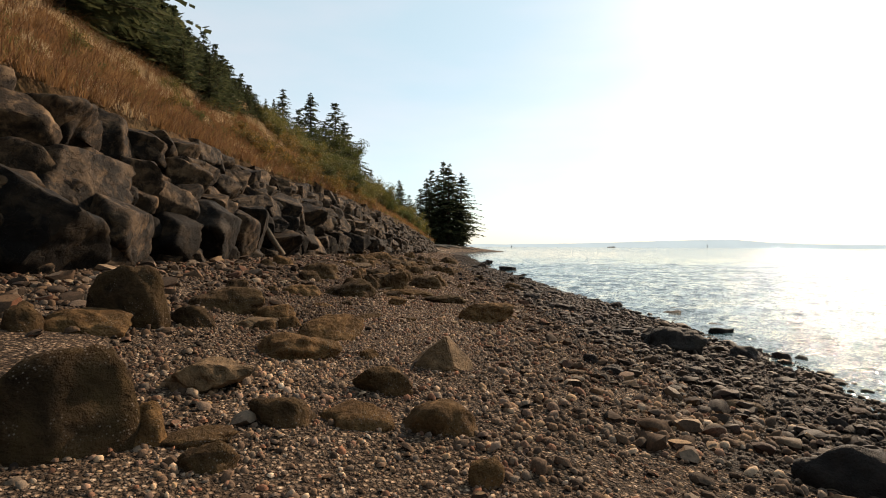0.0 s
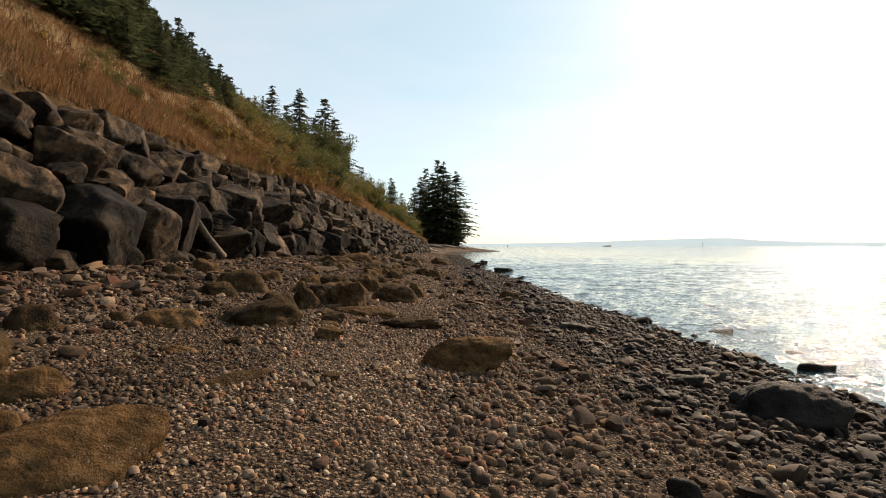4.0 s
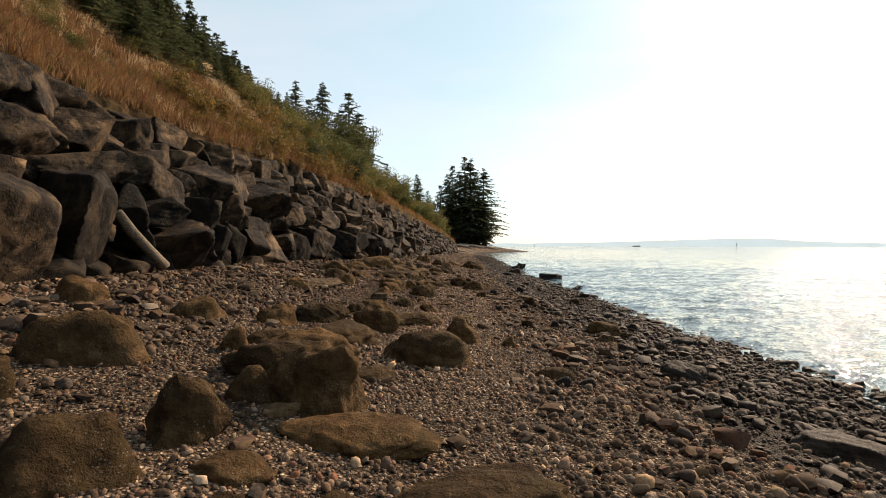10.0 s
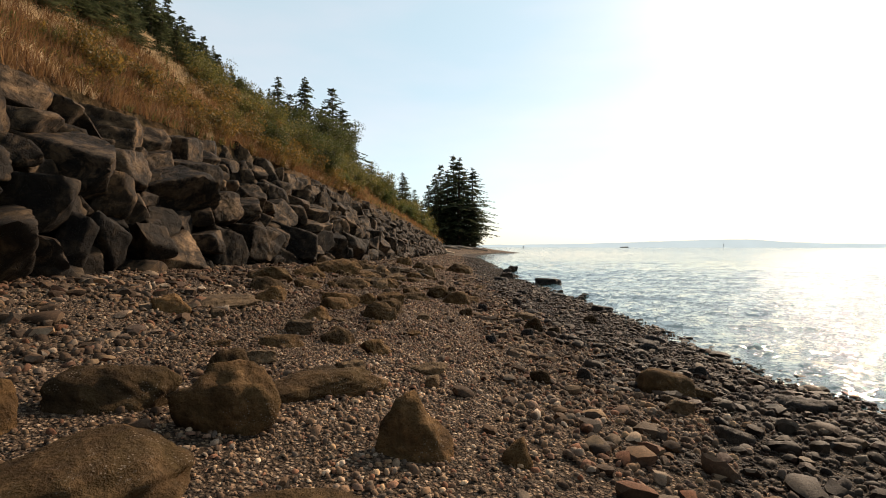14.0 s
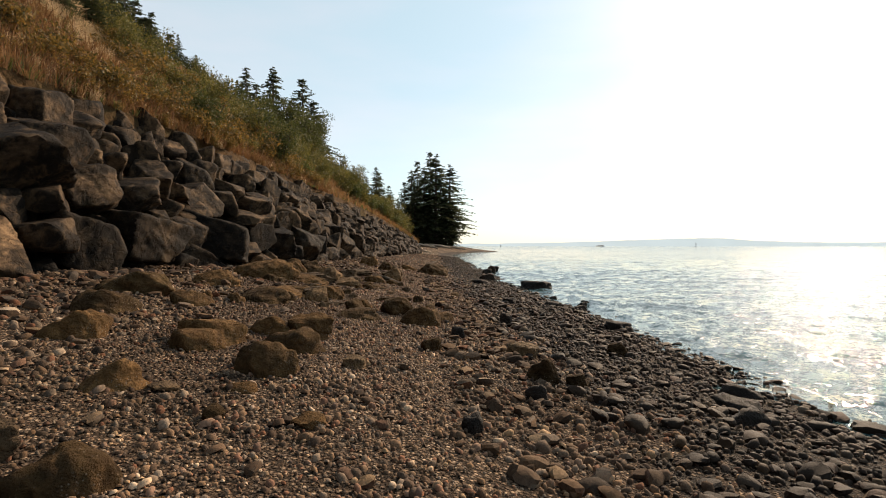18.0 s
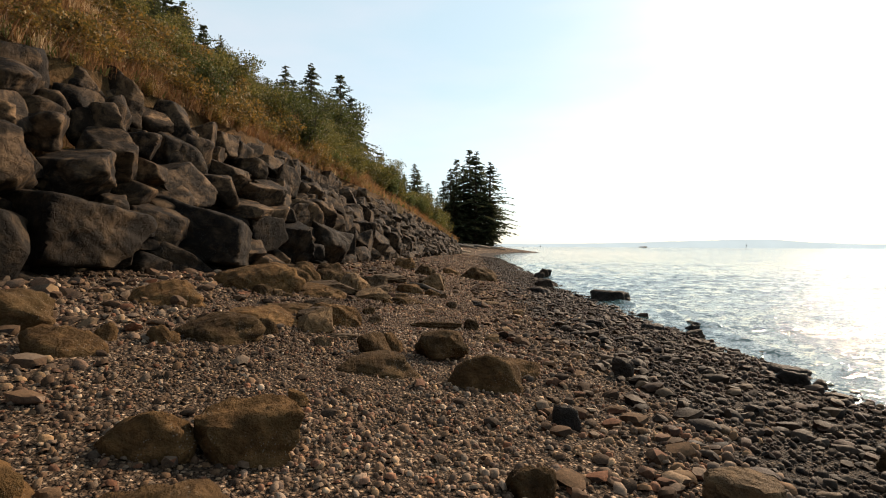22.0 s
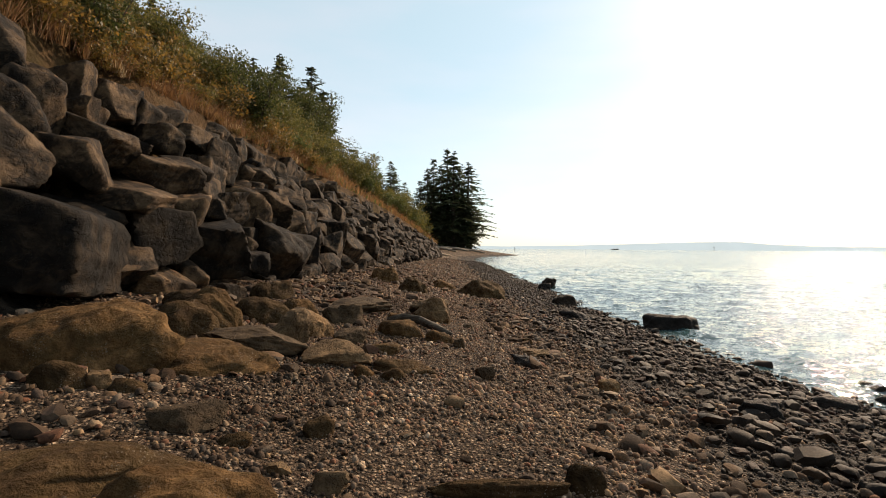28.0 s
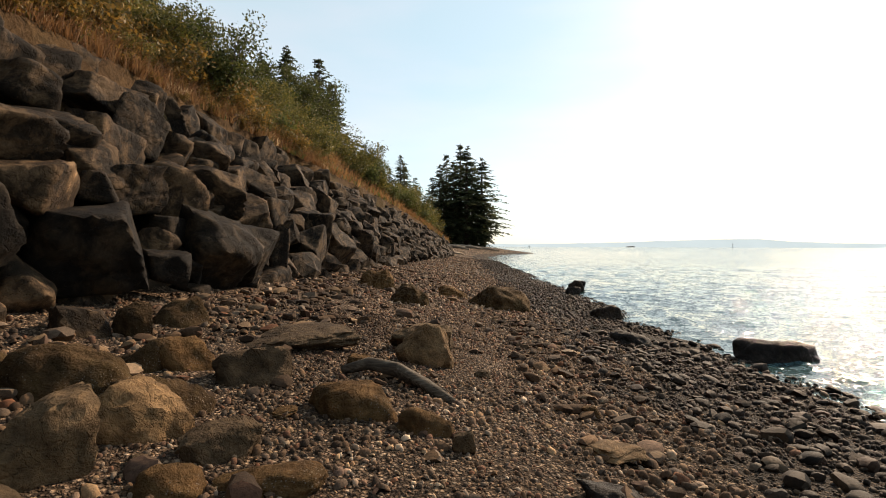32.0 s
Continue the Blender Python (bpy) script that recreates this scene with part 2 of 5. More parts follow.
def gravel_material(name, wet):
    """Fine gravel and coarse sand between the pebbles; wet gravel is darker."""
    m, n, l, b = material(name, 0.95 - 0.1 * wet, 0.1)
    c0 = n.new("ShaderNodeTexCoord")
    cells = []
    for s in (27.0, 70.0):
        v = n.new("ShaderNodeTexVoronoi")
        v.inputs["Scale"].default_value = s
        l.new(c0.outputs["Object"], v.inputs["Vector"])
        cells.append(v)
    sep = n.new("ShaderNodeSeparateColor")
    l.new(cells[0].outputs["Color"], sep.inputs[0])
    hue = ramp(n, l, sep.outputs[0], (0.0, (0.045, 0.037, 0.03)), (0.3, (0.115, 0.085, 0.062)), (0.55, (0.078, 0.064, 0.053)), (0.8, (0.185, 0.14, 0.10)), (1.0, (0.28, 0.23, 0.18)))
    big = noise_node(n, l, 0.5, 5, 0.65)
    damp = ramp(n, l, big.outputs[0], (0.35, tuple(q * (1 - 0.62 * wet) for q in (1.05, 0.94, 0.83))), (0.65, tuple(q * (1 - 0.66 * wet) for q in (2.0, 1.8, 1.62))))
    # the shade between the grains is put into the colour
    gap_shade = ramp(n, l, cells[0].outputs["Distance"], (0.2, (1.1, 1.1, 1.1)), (0.55, (0.2, 0.19, 0.18)))
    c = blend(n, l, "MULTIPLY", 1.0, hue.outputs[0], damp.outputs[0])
    c = blend(n, l, "MULTIPLY", 1.0, c, gap_shade.outputs[0])
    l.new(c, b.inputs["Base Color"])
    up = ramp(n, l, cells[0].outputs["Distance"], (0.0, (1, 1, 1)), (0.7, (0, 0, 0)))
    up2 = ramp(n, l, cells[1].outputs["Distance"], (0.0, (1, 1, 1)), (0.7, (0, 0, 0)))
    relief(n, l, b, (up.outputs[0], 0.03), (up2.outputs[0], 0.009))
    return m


def soil_material():
    m, n, l, b = material("dry bank soil", 0.95, 0.1)
    big = noise_node(n, l, 0.35, 5, 0.65)
    fine = noise_node(n, l, 9, 6, 0.7)
    hue = ramp(n, l, big.outputs[0], (0.3, (0.04, 0.022, 0.010)), (0.5, (0.075, 0.045, 0.02)), (0.68, (0.05, 0.037, 0.016)))
    v = ramp(n, l, fine.outputs[0], (0.3, (0.5, 0.5, 0.5)), (0.7, (1.3, 1.25, 1.2)))
    l.new(blend(n, l, "MULTIPLY", 1.0, hue.outputs[0], v.outputs[0]), b.inputs["Base Color"])
    relief(n, l, b, (big.outputs[0], 0.5), (fine.outputs[0], 0.08))
    return m


def leaf_material(name, low, mid, high, patch=0.5, rough=0.7, through_light=0.35, second=None):
    """Leaves, blades and needles: each piece its own tone, patches of a second colour, some light let through."""
    m, n, l, b = material(name, rough, 0.25)
    g = n.new("ShaderNodeNewGeometry")
    hue = ramp(n, l, g.outputs["Random Per Island"], (0.0, low), (0.5, mid), (1.0, high))
    big = noise_node(n, l, patch, 4, 0.6)
    c = hue.outputs[0]
    if second:
        where = ramp(n, l, big.outputs[0], (0.42, (0, 0, 0)), (0.58, (1, 1, 1)))
        c = blend(n, l, "MIX", where.outputs[0], c, second)
    v = ramp(n, l, big.outputs[0], (0.3, (0.7, 0.7, 0.7)), (0.7, (1.2, 1.2, 1.2)))
    c = blend(n, l, "MULTIPLY", 1.0, c, v.outputs[0])
    l.new(c, b.inputs["Base Color"])
    t = n.new("ShaderNodeBsdfTranslucent")
    l.new(c, t.inputs["Color"])
    mix = n.new("ShaderNodeMixShader")
    mix.inputs[0].default_value = through_light
    l.new(b.outputs[0], mix.inputs[1])
    l.new(t.outputs[0], mix.inputs[2])
    l.new(mix.outputs[0], n["Material Output"].inputs["Surface"])
    return m


DRY_GRASS = leaf_material("dry brown grass", (0.17, 0.09, 0.036), (0.28, 0.155, 0.064), (0.40, 0.24, 0.11), 0.25, 0.8, 0.45, (0.19, 0.10, 0.042))
STRAW = leaf_material("pale straw grass", (0.36, 0.25, 0.135), (0.52, 0.385, 0.225), (0.68, 0.52, 0.32), 0.3, 0.8, 0.48)
RED_STALK = leaf_material("red-brown dead stalks", (0.095, 0.043, 0.019), (0.17, 0.082, 0.035), (0.27, 0.15, 0.062), 0.3, 0.8, 0.25)
GREEN_GRASS = leaf_material("green weeds", (0.06, 0.075, 0.02), (0.10, 0.12, 0.032), (0.17, 0.17, 0.05), 0.4, 0.7, 0.35)
BRAMBLE = leaf_material("yellowing bramble leaves", (0.065, 0.06, 0.018), (0.15, 0.10, 0.027), (0.31, 0.175, 0.038), 0.9, 0.6, 0.4)
ALDER = leaf_material("olive shrub leaves", (0.035, 0.045, 0.012), (0.07, 0.08, 0.02), (0.13, 0.125, 0.035), 0.5, 0.6, 0.4)
HAZEL = leaf_material("yellow-green autumn leaves", (0.06, 0.065, 0.016), (0.12, 0.115, 0.028), (0.23, 0.18, 0.045), 0.5, 0.6, 0.4)
NEEDLE = leaf_material("dark conifer needles", (0.030, 0.040, 0.018), (0.062, 0.072, 0.034), (0.11, 0.115, 0.055), 0.4, 0.7, 0.4)
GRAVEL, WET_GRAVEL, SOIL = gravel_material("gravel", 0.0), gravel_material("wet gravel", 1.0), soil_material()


def bark_material():
    m, n, l, b = material("bark", 0.9, 0.15)
    f = noise_node(n, l, 6, 5, 0.7)
    l.new(ramp(n, l, f.outputs[0], (0.3, (0.03, 0.022, 0.016)), (0.7, (0.11, 0.085, 0.065))).outputs[0], b.inputs["Base Color"])
    relief(n, l, b, (f.outputs[0], 0.05))
    return m


BARK = bark_material()


def driftwood_material(name, pale):
    m, n, l, b = material(name, 0.8, 0.2)
    c = n.new("ShaderNodeTexCoord")
    mp = n.new("ShaderNodeMapping")
    mp.inputs["Scale"].default_value = (3, 40, 40)
    l.new(c.outputs["Object"], mp.inputs["Vector"])
    t = n.new("ShaderNodeTexNoise")
    t.inputs["Scale"].default_value, t.inputs["Detail"].default_value = 1.0, 5
    l.new(mp.outputs[0], t.inputs["Vector"])
    l.new(ramp(n, l, t.outputs[0], *((at, tuple(pale * q for q in c)) for at, c in ((0.3, (0.05, 0.037, 0.026)), (0.55, (0.15, 0.118, 0.085)), (0.75, (0.27, 0.225, 0.17))))).outputs[0], b.inputs["Base Color"])
    relief(n, l, b, (t.outputs[0], 0.01))
    return m


DRIFTWOOD, BROWN_LOG, BLEACHED = driftwood_material("grey driftwood", 1.0), driftwood_material("weathered brown log", 0.55), driftwood_material("sun-bleached driftwood", 2.2)


def water_material():
    m, n, l, b = material("sea water", 0.055, 0.5)
    b.inputs["IOR"].default_value = 1.33
    big = noise_node(n, l, 0.02, 4, 0.6)
    l.new(ramp(n, l, big.outputs[0], (0.3, (0.022, 0.054, 0.062)), (0.7, (0.042, 0.080, 0.086))).outputs[0], b.inputs["Base Color"])
    # wind ripples of three sizes as true slopes of the surface
    c = n.new("ShaderNodeTexCoord")
    total = None
    for sx, sy, s, k, det in ((0.8, 1.0, 1.1, 0.4, 2), (0.9, 1.0, 4.5, 1.0, 2), (1.0, 1.0, 14.0, 0.9, 2)):
        mp = n.new("ShaderNodeMapping")
        mp.inputs["Scale"].default_value = (sx, sy, 1)
        mp.inputs["Rotation"].default_value = (0, 0, radians(20 + 4 * s))
        l.new(c.outputs["Object"], mp.inputs["Vector"])
        t = n.new("ShaderNodeTexNoise")
        t.inputs["Scale"].default_value, t.inputs["Detail"].default_value = s, det
        t.inputs["Roughness"].default_value, t.inputs["Distortion"].default_value = 0.55, 0.6
        l.new(mp.outputs[0], t.inputs["Vector"])
        tilt = n.new("ShaderNodeVectorMath")
        tilt.operation = "MULTIPLY_ADD"
        tilt.inputs[1].default_value, tilt.inputs[2].default_value = (k, k, 0), (-k / 2, -k / 2, 0)
        l.new(t.outputs["Color"], tilt.inputs[0])
        if total:
            add = n.new("ShaderNodeVectorMath")
            l.new(total, add.inputs[0]), l.new(tilt.outputs[0], add.inputs[1])
            total = add.outputs[0]
        else:
            total = tilt.outputs[0]
    face = n.new("ShaderNodeNewGeometry")
    add = n.new("ShaderNodeVectorMath")
    l.new(face.outputs["Normal"], add.inputs[0]), l.new(total, add.inputs[1])
    unit = n.new("ShaderNodeVectorMath")
    unit.operation = "NORMALIZE"
    l.new(add.outputs[0], unit.inputs[0])
    l.new(unit.outputs[0], b.inputs["Normal"])
    return m


WATER = water_material()


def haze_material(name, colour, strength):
    """Land so far off that only the lit haze shows, painted as a glow."""
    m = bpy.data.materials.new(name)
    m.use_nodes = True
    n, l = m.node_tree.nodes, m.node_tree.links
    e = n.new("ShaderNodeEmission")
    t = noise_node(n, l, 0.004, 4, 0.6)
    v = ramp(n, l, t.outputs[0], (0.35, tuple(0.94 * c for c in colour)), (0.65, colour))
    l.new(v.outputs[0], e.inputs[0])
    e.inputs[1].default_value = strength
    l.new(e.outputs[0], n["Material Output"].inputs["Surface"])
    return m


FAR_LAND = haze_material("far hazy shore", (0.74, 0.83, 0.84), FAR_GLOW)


def plain_material(name, colour, rough=0.6):
    m, n, l, b = material(name, rough)
    t = noise_node(n, l, 3, 4, 0.6)
    l.new(ramp(n, l, t.outputs[0], (0.3, tuple(0.75 * c for c in colour)), (0.7, colour)).outputs[0], b.inputs["Base Color"])
    return m


DARK_STEEL = plain_material("weathered dark steel", (0.10, 0.10, 0.10))

# ---- builders ----
def mesh_of(name, verts, faces, mat, smooth=True, crisp=0):
    """A mesh from arrays; faces are all of one size; edges bent by more than crisp degrees stay sharp."""
    verts, faces = np.asarray(verts, np.float32), np.asarray(faces, np.int32)
    me = bpy.data.meshes.new(name)
    k = faces.shape[1]
    me.vertices.add(len(verts))
    me.vertices.foreach_set("co", verts.ravel())
    me.loops.add(faces.size)
    me.loops.foreach_set("vertex_index", faces.ravel())
    me.polygons.add(len(faces))
    me.polygons.foreach_set("loop_start", np.arange(0, faces.size, k, dtype=np.int32))
    me.polygons.foreach_set("use_smooth", np.full(len(faces), smooth))
    me.update(calc_edges=True)
    me.materials.append(mat)
    if crisp:
        me.set_sharp_from_angle(angle=radians(crisp))
    return me


def part(name, me, parent=None, label="", m=None):
    ob = new(name, me)
    if parent:
        ob.parent = parent
    if m is not None:
        ob.matrix_basis = m
    return tagged(ob, label)


def sheet(xs, ys, height):
    gx, gy = np.meshgrid(xs, ys)
    z = height(gx, gy)
    v = np.stack([gx, gy, z], -1).reshape(-1, 3)
    a = np.arange(len(ys) * len(xs)).reshape(len(ys), len(xs))
    f = np.stack([a[:-1, :-1], a[:-1, 1:], a[1:, 1:], a[1:, :-1]], -1).reshape(-1, 4)
    return v, f


BALLS = {}


def ball(level):
    if level not in BALLS:
        bm = bmesh.new()
        bmesh.ops.create_icosphere(bm, subdivisions=level, radius=1.0)
        bm.verts.ensure_lookup_table()
        BALLS[level] = (np.array([v.co for v in bm.verts]), np.array([[v.index for v in f.verts] for f in bm.faces]))
        bm.free()
    return BALLS[level]


def rock_shape(r, level, size, angular, rough=0.05, flat=0.0):
    """A rock: a unit ball cut by random planes (angular 1: a sharp quarried block, 0: sea-worn), then roughened; size is its full extents."""
    d, f = ball(level)
    n = 9 if angular > 0.5 else 13
    normals = r.normal(size=(n, 3))
    normals[:3] = np.array([[0, 0, 1], [0.25, -1, 0.1], [1, 0.2, 0.15]]) + r.normal(0, 0.22, (3, 3))
    normals /= np.linalg.norm(normals, axis=1)[:, None]
    reach = r.uniform(0.62, 0.95, n)
    if angular > 0.9:
        # quarried: six skewed main faces, then broken corners
        normals = np.concatenate([np.eye(3), -np.eye(3), r.normal(size=(7, 3))])
        normals[:6] += r.normal(0, 0.24, (6, 3))
        normals /= np.linalg.norm(normals, axis=1)[:, None]
        reach = np.concatenate([r.uniform(0.55, 0.8, 6), r.uniform(0.74, 0.98, 7)])
    reach[0] *= 1 - flat
    t = d @ normals.T
    cut = np.where(t > 0.08, reach / np.maximum(t, 0.08), 9.0)
    sharp = 72.0 if angular > 0.9 else 60.0 if angular > 0.8 else 22.0 if angular > 0.5 else 9.0
    radius = (np.sum(np.minimum(cut, 3.0) ** -sharp, 1) + 1.25 ** -sharp) ** (-1 / sharp)
    radius = radius * angular + (1 - angular) * (0.55 * radius + 0.45 * 0.85)
    v = d * radius[:, None]
    for q, a in ((2.6, 1.0), (6.0, 0.5), (14.0, 0.26), (27.0, 0.12)):
        for k in range(4):
            w = r.normal(size=3)
            w *= q / np.linalg.norm(w)
            s = np.sin(v @ w + r.uniform(0, 6.28))
            v = v * (1 + rough * a * (np.abs(s) * 2 - 1 if angular > 0.7 else s) / 2)[:, None]
    lo, hi = v.min(0), v.max(0)
    return (v - (lo + hi) / 2) / (hi - lo) * np.asarray(size), f


def hull_shape(points):
    """A solid stretched tightly over a few corner points, its edges slightly broken."""
    bm = bmesh.new()
    for p in points:
        bm.verts.new(p)
    bmesh.ops.convex_hull(bm, input=bm.verts)
    bmesh.ops.bevel(bm, geom=bm.edges[:], offset=0.012, segments=2, affect="EDGES")
    bmesh.ops.triangulate(bm, faces=bm.faces[:])
    bm.verts.index_update()
    v, f = np.array([q.co for q in bm.verts]), np.array([[q.index for q in c.verts] for c in bm.faces])
    bm.free()
    return v, f


def boulder(x, y, w, d, h, turn, seed, kind="worn"):
    """A stone bedded in the beach: full width and depth, its height above the pebbles, and its turn in degrees."""
    r = np.random.RandomState(seed)
    angular, rough, mat = {"worn": (0.5, 0.17, SHORE_STONE), "blocky": (0.8, 0.1, SHORE_STONE), "clean": (0.86, 0.08, CLEAN_STONE), "wet": (0.6, 0.14, WET_STONE), "basalt": (0.95, 0.07, BASALT), "cut": (0.97, 0.04, CLEAN_STONE)}[kind]
    level = 5 if w > 0.8 else 4 if w > 0.28 else 3
    deep = 2.1 * h if kind in ("worn", "wet") else 1.45 * h
    if kind == "cut":
        # a split wedge: a high ridge, one broad pale face towards the sea
        v, f = hull_shape([(1.15 * q[0] * w, 1.3 * q[1] * d, 1.1 * q[2] * h) for q in ((-0.52, -0.2, 0.1), (-0.3, -0.1, 0.55), (0.04, 0.0, 0.98), (0.12, 0.2, 0.95), (0.55, 0.05, 0.1), (0.42, 0.42, 0.1), (-0.02, -0.5, 0.0), (-0.4, 0.45, 0.2), (0.12, -0.46, 0.12), (-0.45, -0.3, -0.3), (0.5, -0.3, -0.3), (0.4, 0.5, -0.3), (-0.4, 0.5, -0.3))])
    else:
        v, f = rock_shape(r, level, (w * 1.1, d * 1.08, deep), angular, rough, 0.0 if kind == "worn" else 0.1)
        # one flank slacker than the other
        up = np.clip(v[:, 2] / deep + 0.5, 0, 1)[:, None]
        v[:, :2] += (up - 0.4) * np.array([r.uniform(-0.16, 0.16) * w, r.uniform(0.1, 0.38) * d])
        v[:, 2] += h - deep / 2
    ob = new("boulder", mesh_of("boulder", v, f, mat, crisp=30 if kind in ("blocky", "clean", "basalt", "cut") else 0))
    ob.matrix_basis = pose(x, y, float(beach_z(x, y)), r.uniform(-4, 4), r.uniform(-4, 4), turn + r.uniform(-9, 9))
    words = {"worn": "rounded brown algae-coated boulder half sunk in pebbles", "blocky": "blocky brown beach rock lying on pebbles", "clean": "angular bare tan rock on the pebble beach",
             "wet": "dark wet rock at the sea's edge", "basalt": "angular dark basalt rock fallen on the beach", "cut": "sharp-edged broken tan rock with clean faces on the pebbles"}[kind]
    return tagged(ob, words, "boulder", "boulders on the beach")

# ---- the setting: beach, bank, sea, far shore ----
xs = np.concatenate([np.arange(-16, -8, 1.0), np.arange(-8, 7, 0.2), np.arange(7, 16, 1.0), np.arange(16, 60, 6.0), [80, 140, 260]])
ys = np.concatenate([[-160, -120, -80, -60], np.arange(-40, 0, 2.0), np.arange(0, 46, 0.2), np.arange(46, 80, 0.6), np.arange(80, 240, 3.0), [260, 300, 400]])
v, f = sheet(xs, ys, lambda x, y: beach_z(x, y) + 0.012 * waves(x, y, 0.5, 21))
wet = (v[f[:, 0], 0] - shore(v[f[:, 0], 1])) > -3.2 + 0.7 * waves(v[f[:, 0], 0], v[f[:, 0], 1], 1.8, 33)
beach = tagged(new("ground", mesh_of("ground", v, f[~wet], GRAVEL)), "grey-brown pebble and gravel beach sloping to the sea", "beach", kind="structure")
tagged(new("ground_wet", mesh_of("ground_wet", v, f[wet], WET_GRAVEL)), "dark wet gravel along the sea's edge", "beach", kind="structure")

xs = np.concatenate([[-300, -220, -160, -120, -100], np.arange(-90, -34, 4.0), np.arange(-34, -5, 0.6), np.arange(-5, 14, 1.5)])
ys = np.concatenate([[-160, -120, -80, -60], np.arange(-40, 0, 3.0), np.arange(0, 100, 0.7), np.arange(100, 260, 4.0), [280, 320, 400]])


def bank_or_below(x, y):
    return np.where(x < foot(y) + 0.4, bank_z(x, y), -3.0)


v, f = sheet(xs, ys, bank_or_below)
keep = v[:, 0] < foot(v[:, 1]) + 0.4
f = f[keep[f].all(1)]
inner = (bank_x(v[f[:, 0], 1]) - v[f[:, 0], 0]) < -0.2
tagged(new("ground_core", mesh_of("ground_core", v, f[inner], BASALT)), "dark rubble packed behind the rock wall", "rubble", kind="structure")
f = f[~inner]
bank = tagged(new("ground_bank", mesh_of("ground_bank", v, f, SOIL)), "steep bank of dry brown soil under golden grass", "bank", kind="structure")

def swell(x, y):
    """Small wind waves coming in, real near the beach, calmer than the eye can tell far out."""
    near = np.clip((42 - np.abs(x - 16)) / 12, 0, 1) * np.clip((96 - np.abs(y - 40) * 1.6) / 20, 0, 1)
    return near * (0.042 * waves(x * 0.7, y, 1.7, 41) + 0.024 * waves(x * 0.8, y, 0.85, 42) + 0.04 * waves(x, y * 0.6, 5.0, 43) + 0.085 * np.exp(-((x - shore(y) - 1.3 - 0.5 * waves(x * 0.1, y, 9.0, 44)) / 0.24) ** 2) * np.clip(waves(x * 0.1, y, 14.0, 45) + 0.5, 0, 1))


sea_v, sea_f = sheet(np.concatenate([[-4800, -1500, -400, -100, -20], np.arange(2, 30, 0.26), np.arange(34, 60, 1.5), [80, 120, 200, 400, 1000, 2500, 4800]]),
                     np.concatenate([[-4800, -1500, -400, -100, -20], np.arange(0, 62, 0.26), np.arange(62, 120, 1.0), [130, 160, 200, 260, 400, 800, 1600, 3000, 4800]]), swell)
sea = tagged(new("water", mesh_of("water", sea_v, sea_f, WATER)), "rippled grey-green sea glittering under the sun", "sea", kind="structure")


def far_shore(y0, x0, x1, height, seed, name, label):
    """A low ridge across the sea, with a soft skyline and some depth."""
    x = np.linspace(x0, x1, 160)
    top = height(x) + 2.5 * waves(x, x * 0, 260, seed) + 1.0 * waves(x, x * 0, 60, seed + 1)
    rows = [np.stack([x, 0 * x + y0, 0 * x - 1], -1), np.stack([x, 0 * x + y0 + 20, 0.6 * top], -1), np.stack([x, 0 * x + y0 + 90, top], -1), np.stack([x, 0 * x + y0 + 300, 0 * x - 1], -1)]
    a = np.arange(4 * 160).reshape(4, 160)
    fc = np.stack([a[:-1, :-1], a[:-1, 1:], a[1:, 1:], a[1:, :-1]], -1).reshape(-1, 4)
    return tagged(new(name, mesh_of(name, np.concatenate(rows), fc, FAR_LAND)), label, "far shore", kind="structure")


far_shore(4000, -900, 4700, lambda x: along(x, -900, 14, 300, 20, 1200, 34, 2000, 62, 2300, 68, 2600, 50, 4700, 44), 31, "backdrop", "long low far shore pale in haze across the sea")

# ---- the rock wall ----
wall = tagged(new("riprap_wall"), "sloping sea wall of piled dark angular basalt blocks", "rock wall", kind="structure")
wall.location = (-6.9, 20, 1.5)
STONES = []


def wall_stone(y, h, w, tall, seed, out=0.16, yaw=None):
    """A block in the wall: along the shore, above the wall's foot, its width and height in metres, how far it stands out."""
    STONES.append((y, h, w, tall))
    r = np.random.RandomState(seed)
    v, f = rock_shape(r, 5 if w > 1.15 else 4, (w * 1.12, w * r.uniform(1.0, 1.25), tall * 1.14), 0.97, 0.042)
    z = float(beach_z(foot(y), y)) + h
    x = float(foot(y) - lean_back(max(h, 0))) - 0.22 * w + out
    place = pose(x, y, z, r.uniform(-16, 16), r.uniform(0, 34) if h < 1.6 else r.uniform(-12, 26), yaw if yaw is not None else r.uniform(-58, 16) if h < 2.2 else r.uniform(-34, 40))
    # most blocks low in the nearer wall get the darker stone
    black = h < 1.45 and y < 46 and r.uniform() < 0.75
    return part("stone", mesh_of("stone", v, f, BLACK_BASALT if black else BASALT, crisp=58), wall, m=Matrix.Translation(-wall.location) @ place)


def fill_wall(y0, y1, size, seed):
    """Blocks of about that size wherever no placed block covers the face."""
    r = random.Random(seed)
    out = []
    tries = int((y1 - y0) * 60 / size)
    for k in range(tries):
        y = r.uniform(y0, y1)
        full = float(top_z(y) - beach_z(foot(y), y))
        h = r.uniform(-0.1, full - 0.05)
        w = size * r.uniform(0.6, 1.45) * (1.15 - 0.3 * h / full)
        t = w * r.uniform(0.6, 0.95)
        if all(((y - a) / (0.36 * (w + c))) ** 2 + ((h - b) / (0.38 * (t + d))) ** 2 > 1 for a, b, c, d in STONES + out):
            out.append((y, h, w, t))
    return out
wall_stone(42.94, 4.60, 0.97, 0.97, 1000)
wall_stone(41.78, 3.51, 1.04, 0.66, 1001)
wall_stone(43.75, 3.94, 1.52, 0.76, 1002)
wall_stone(41.50, 2.79, 1.00, 0.73, 1003)
wall_stone(40.64, 2.44, 0.65, 0.41, 1004)
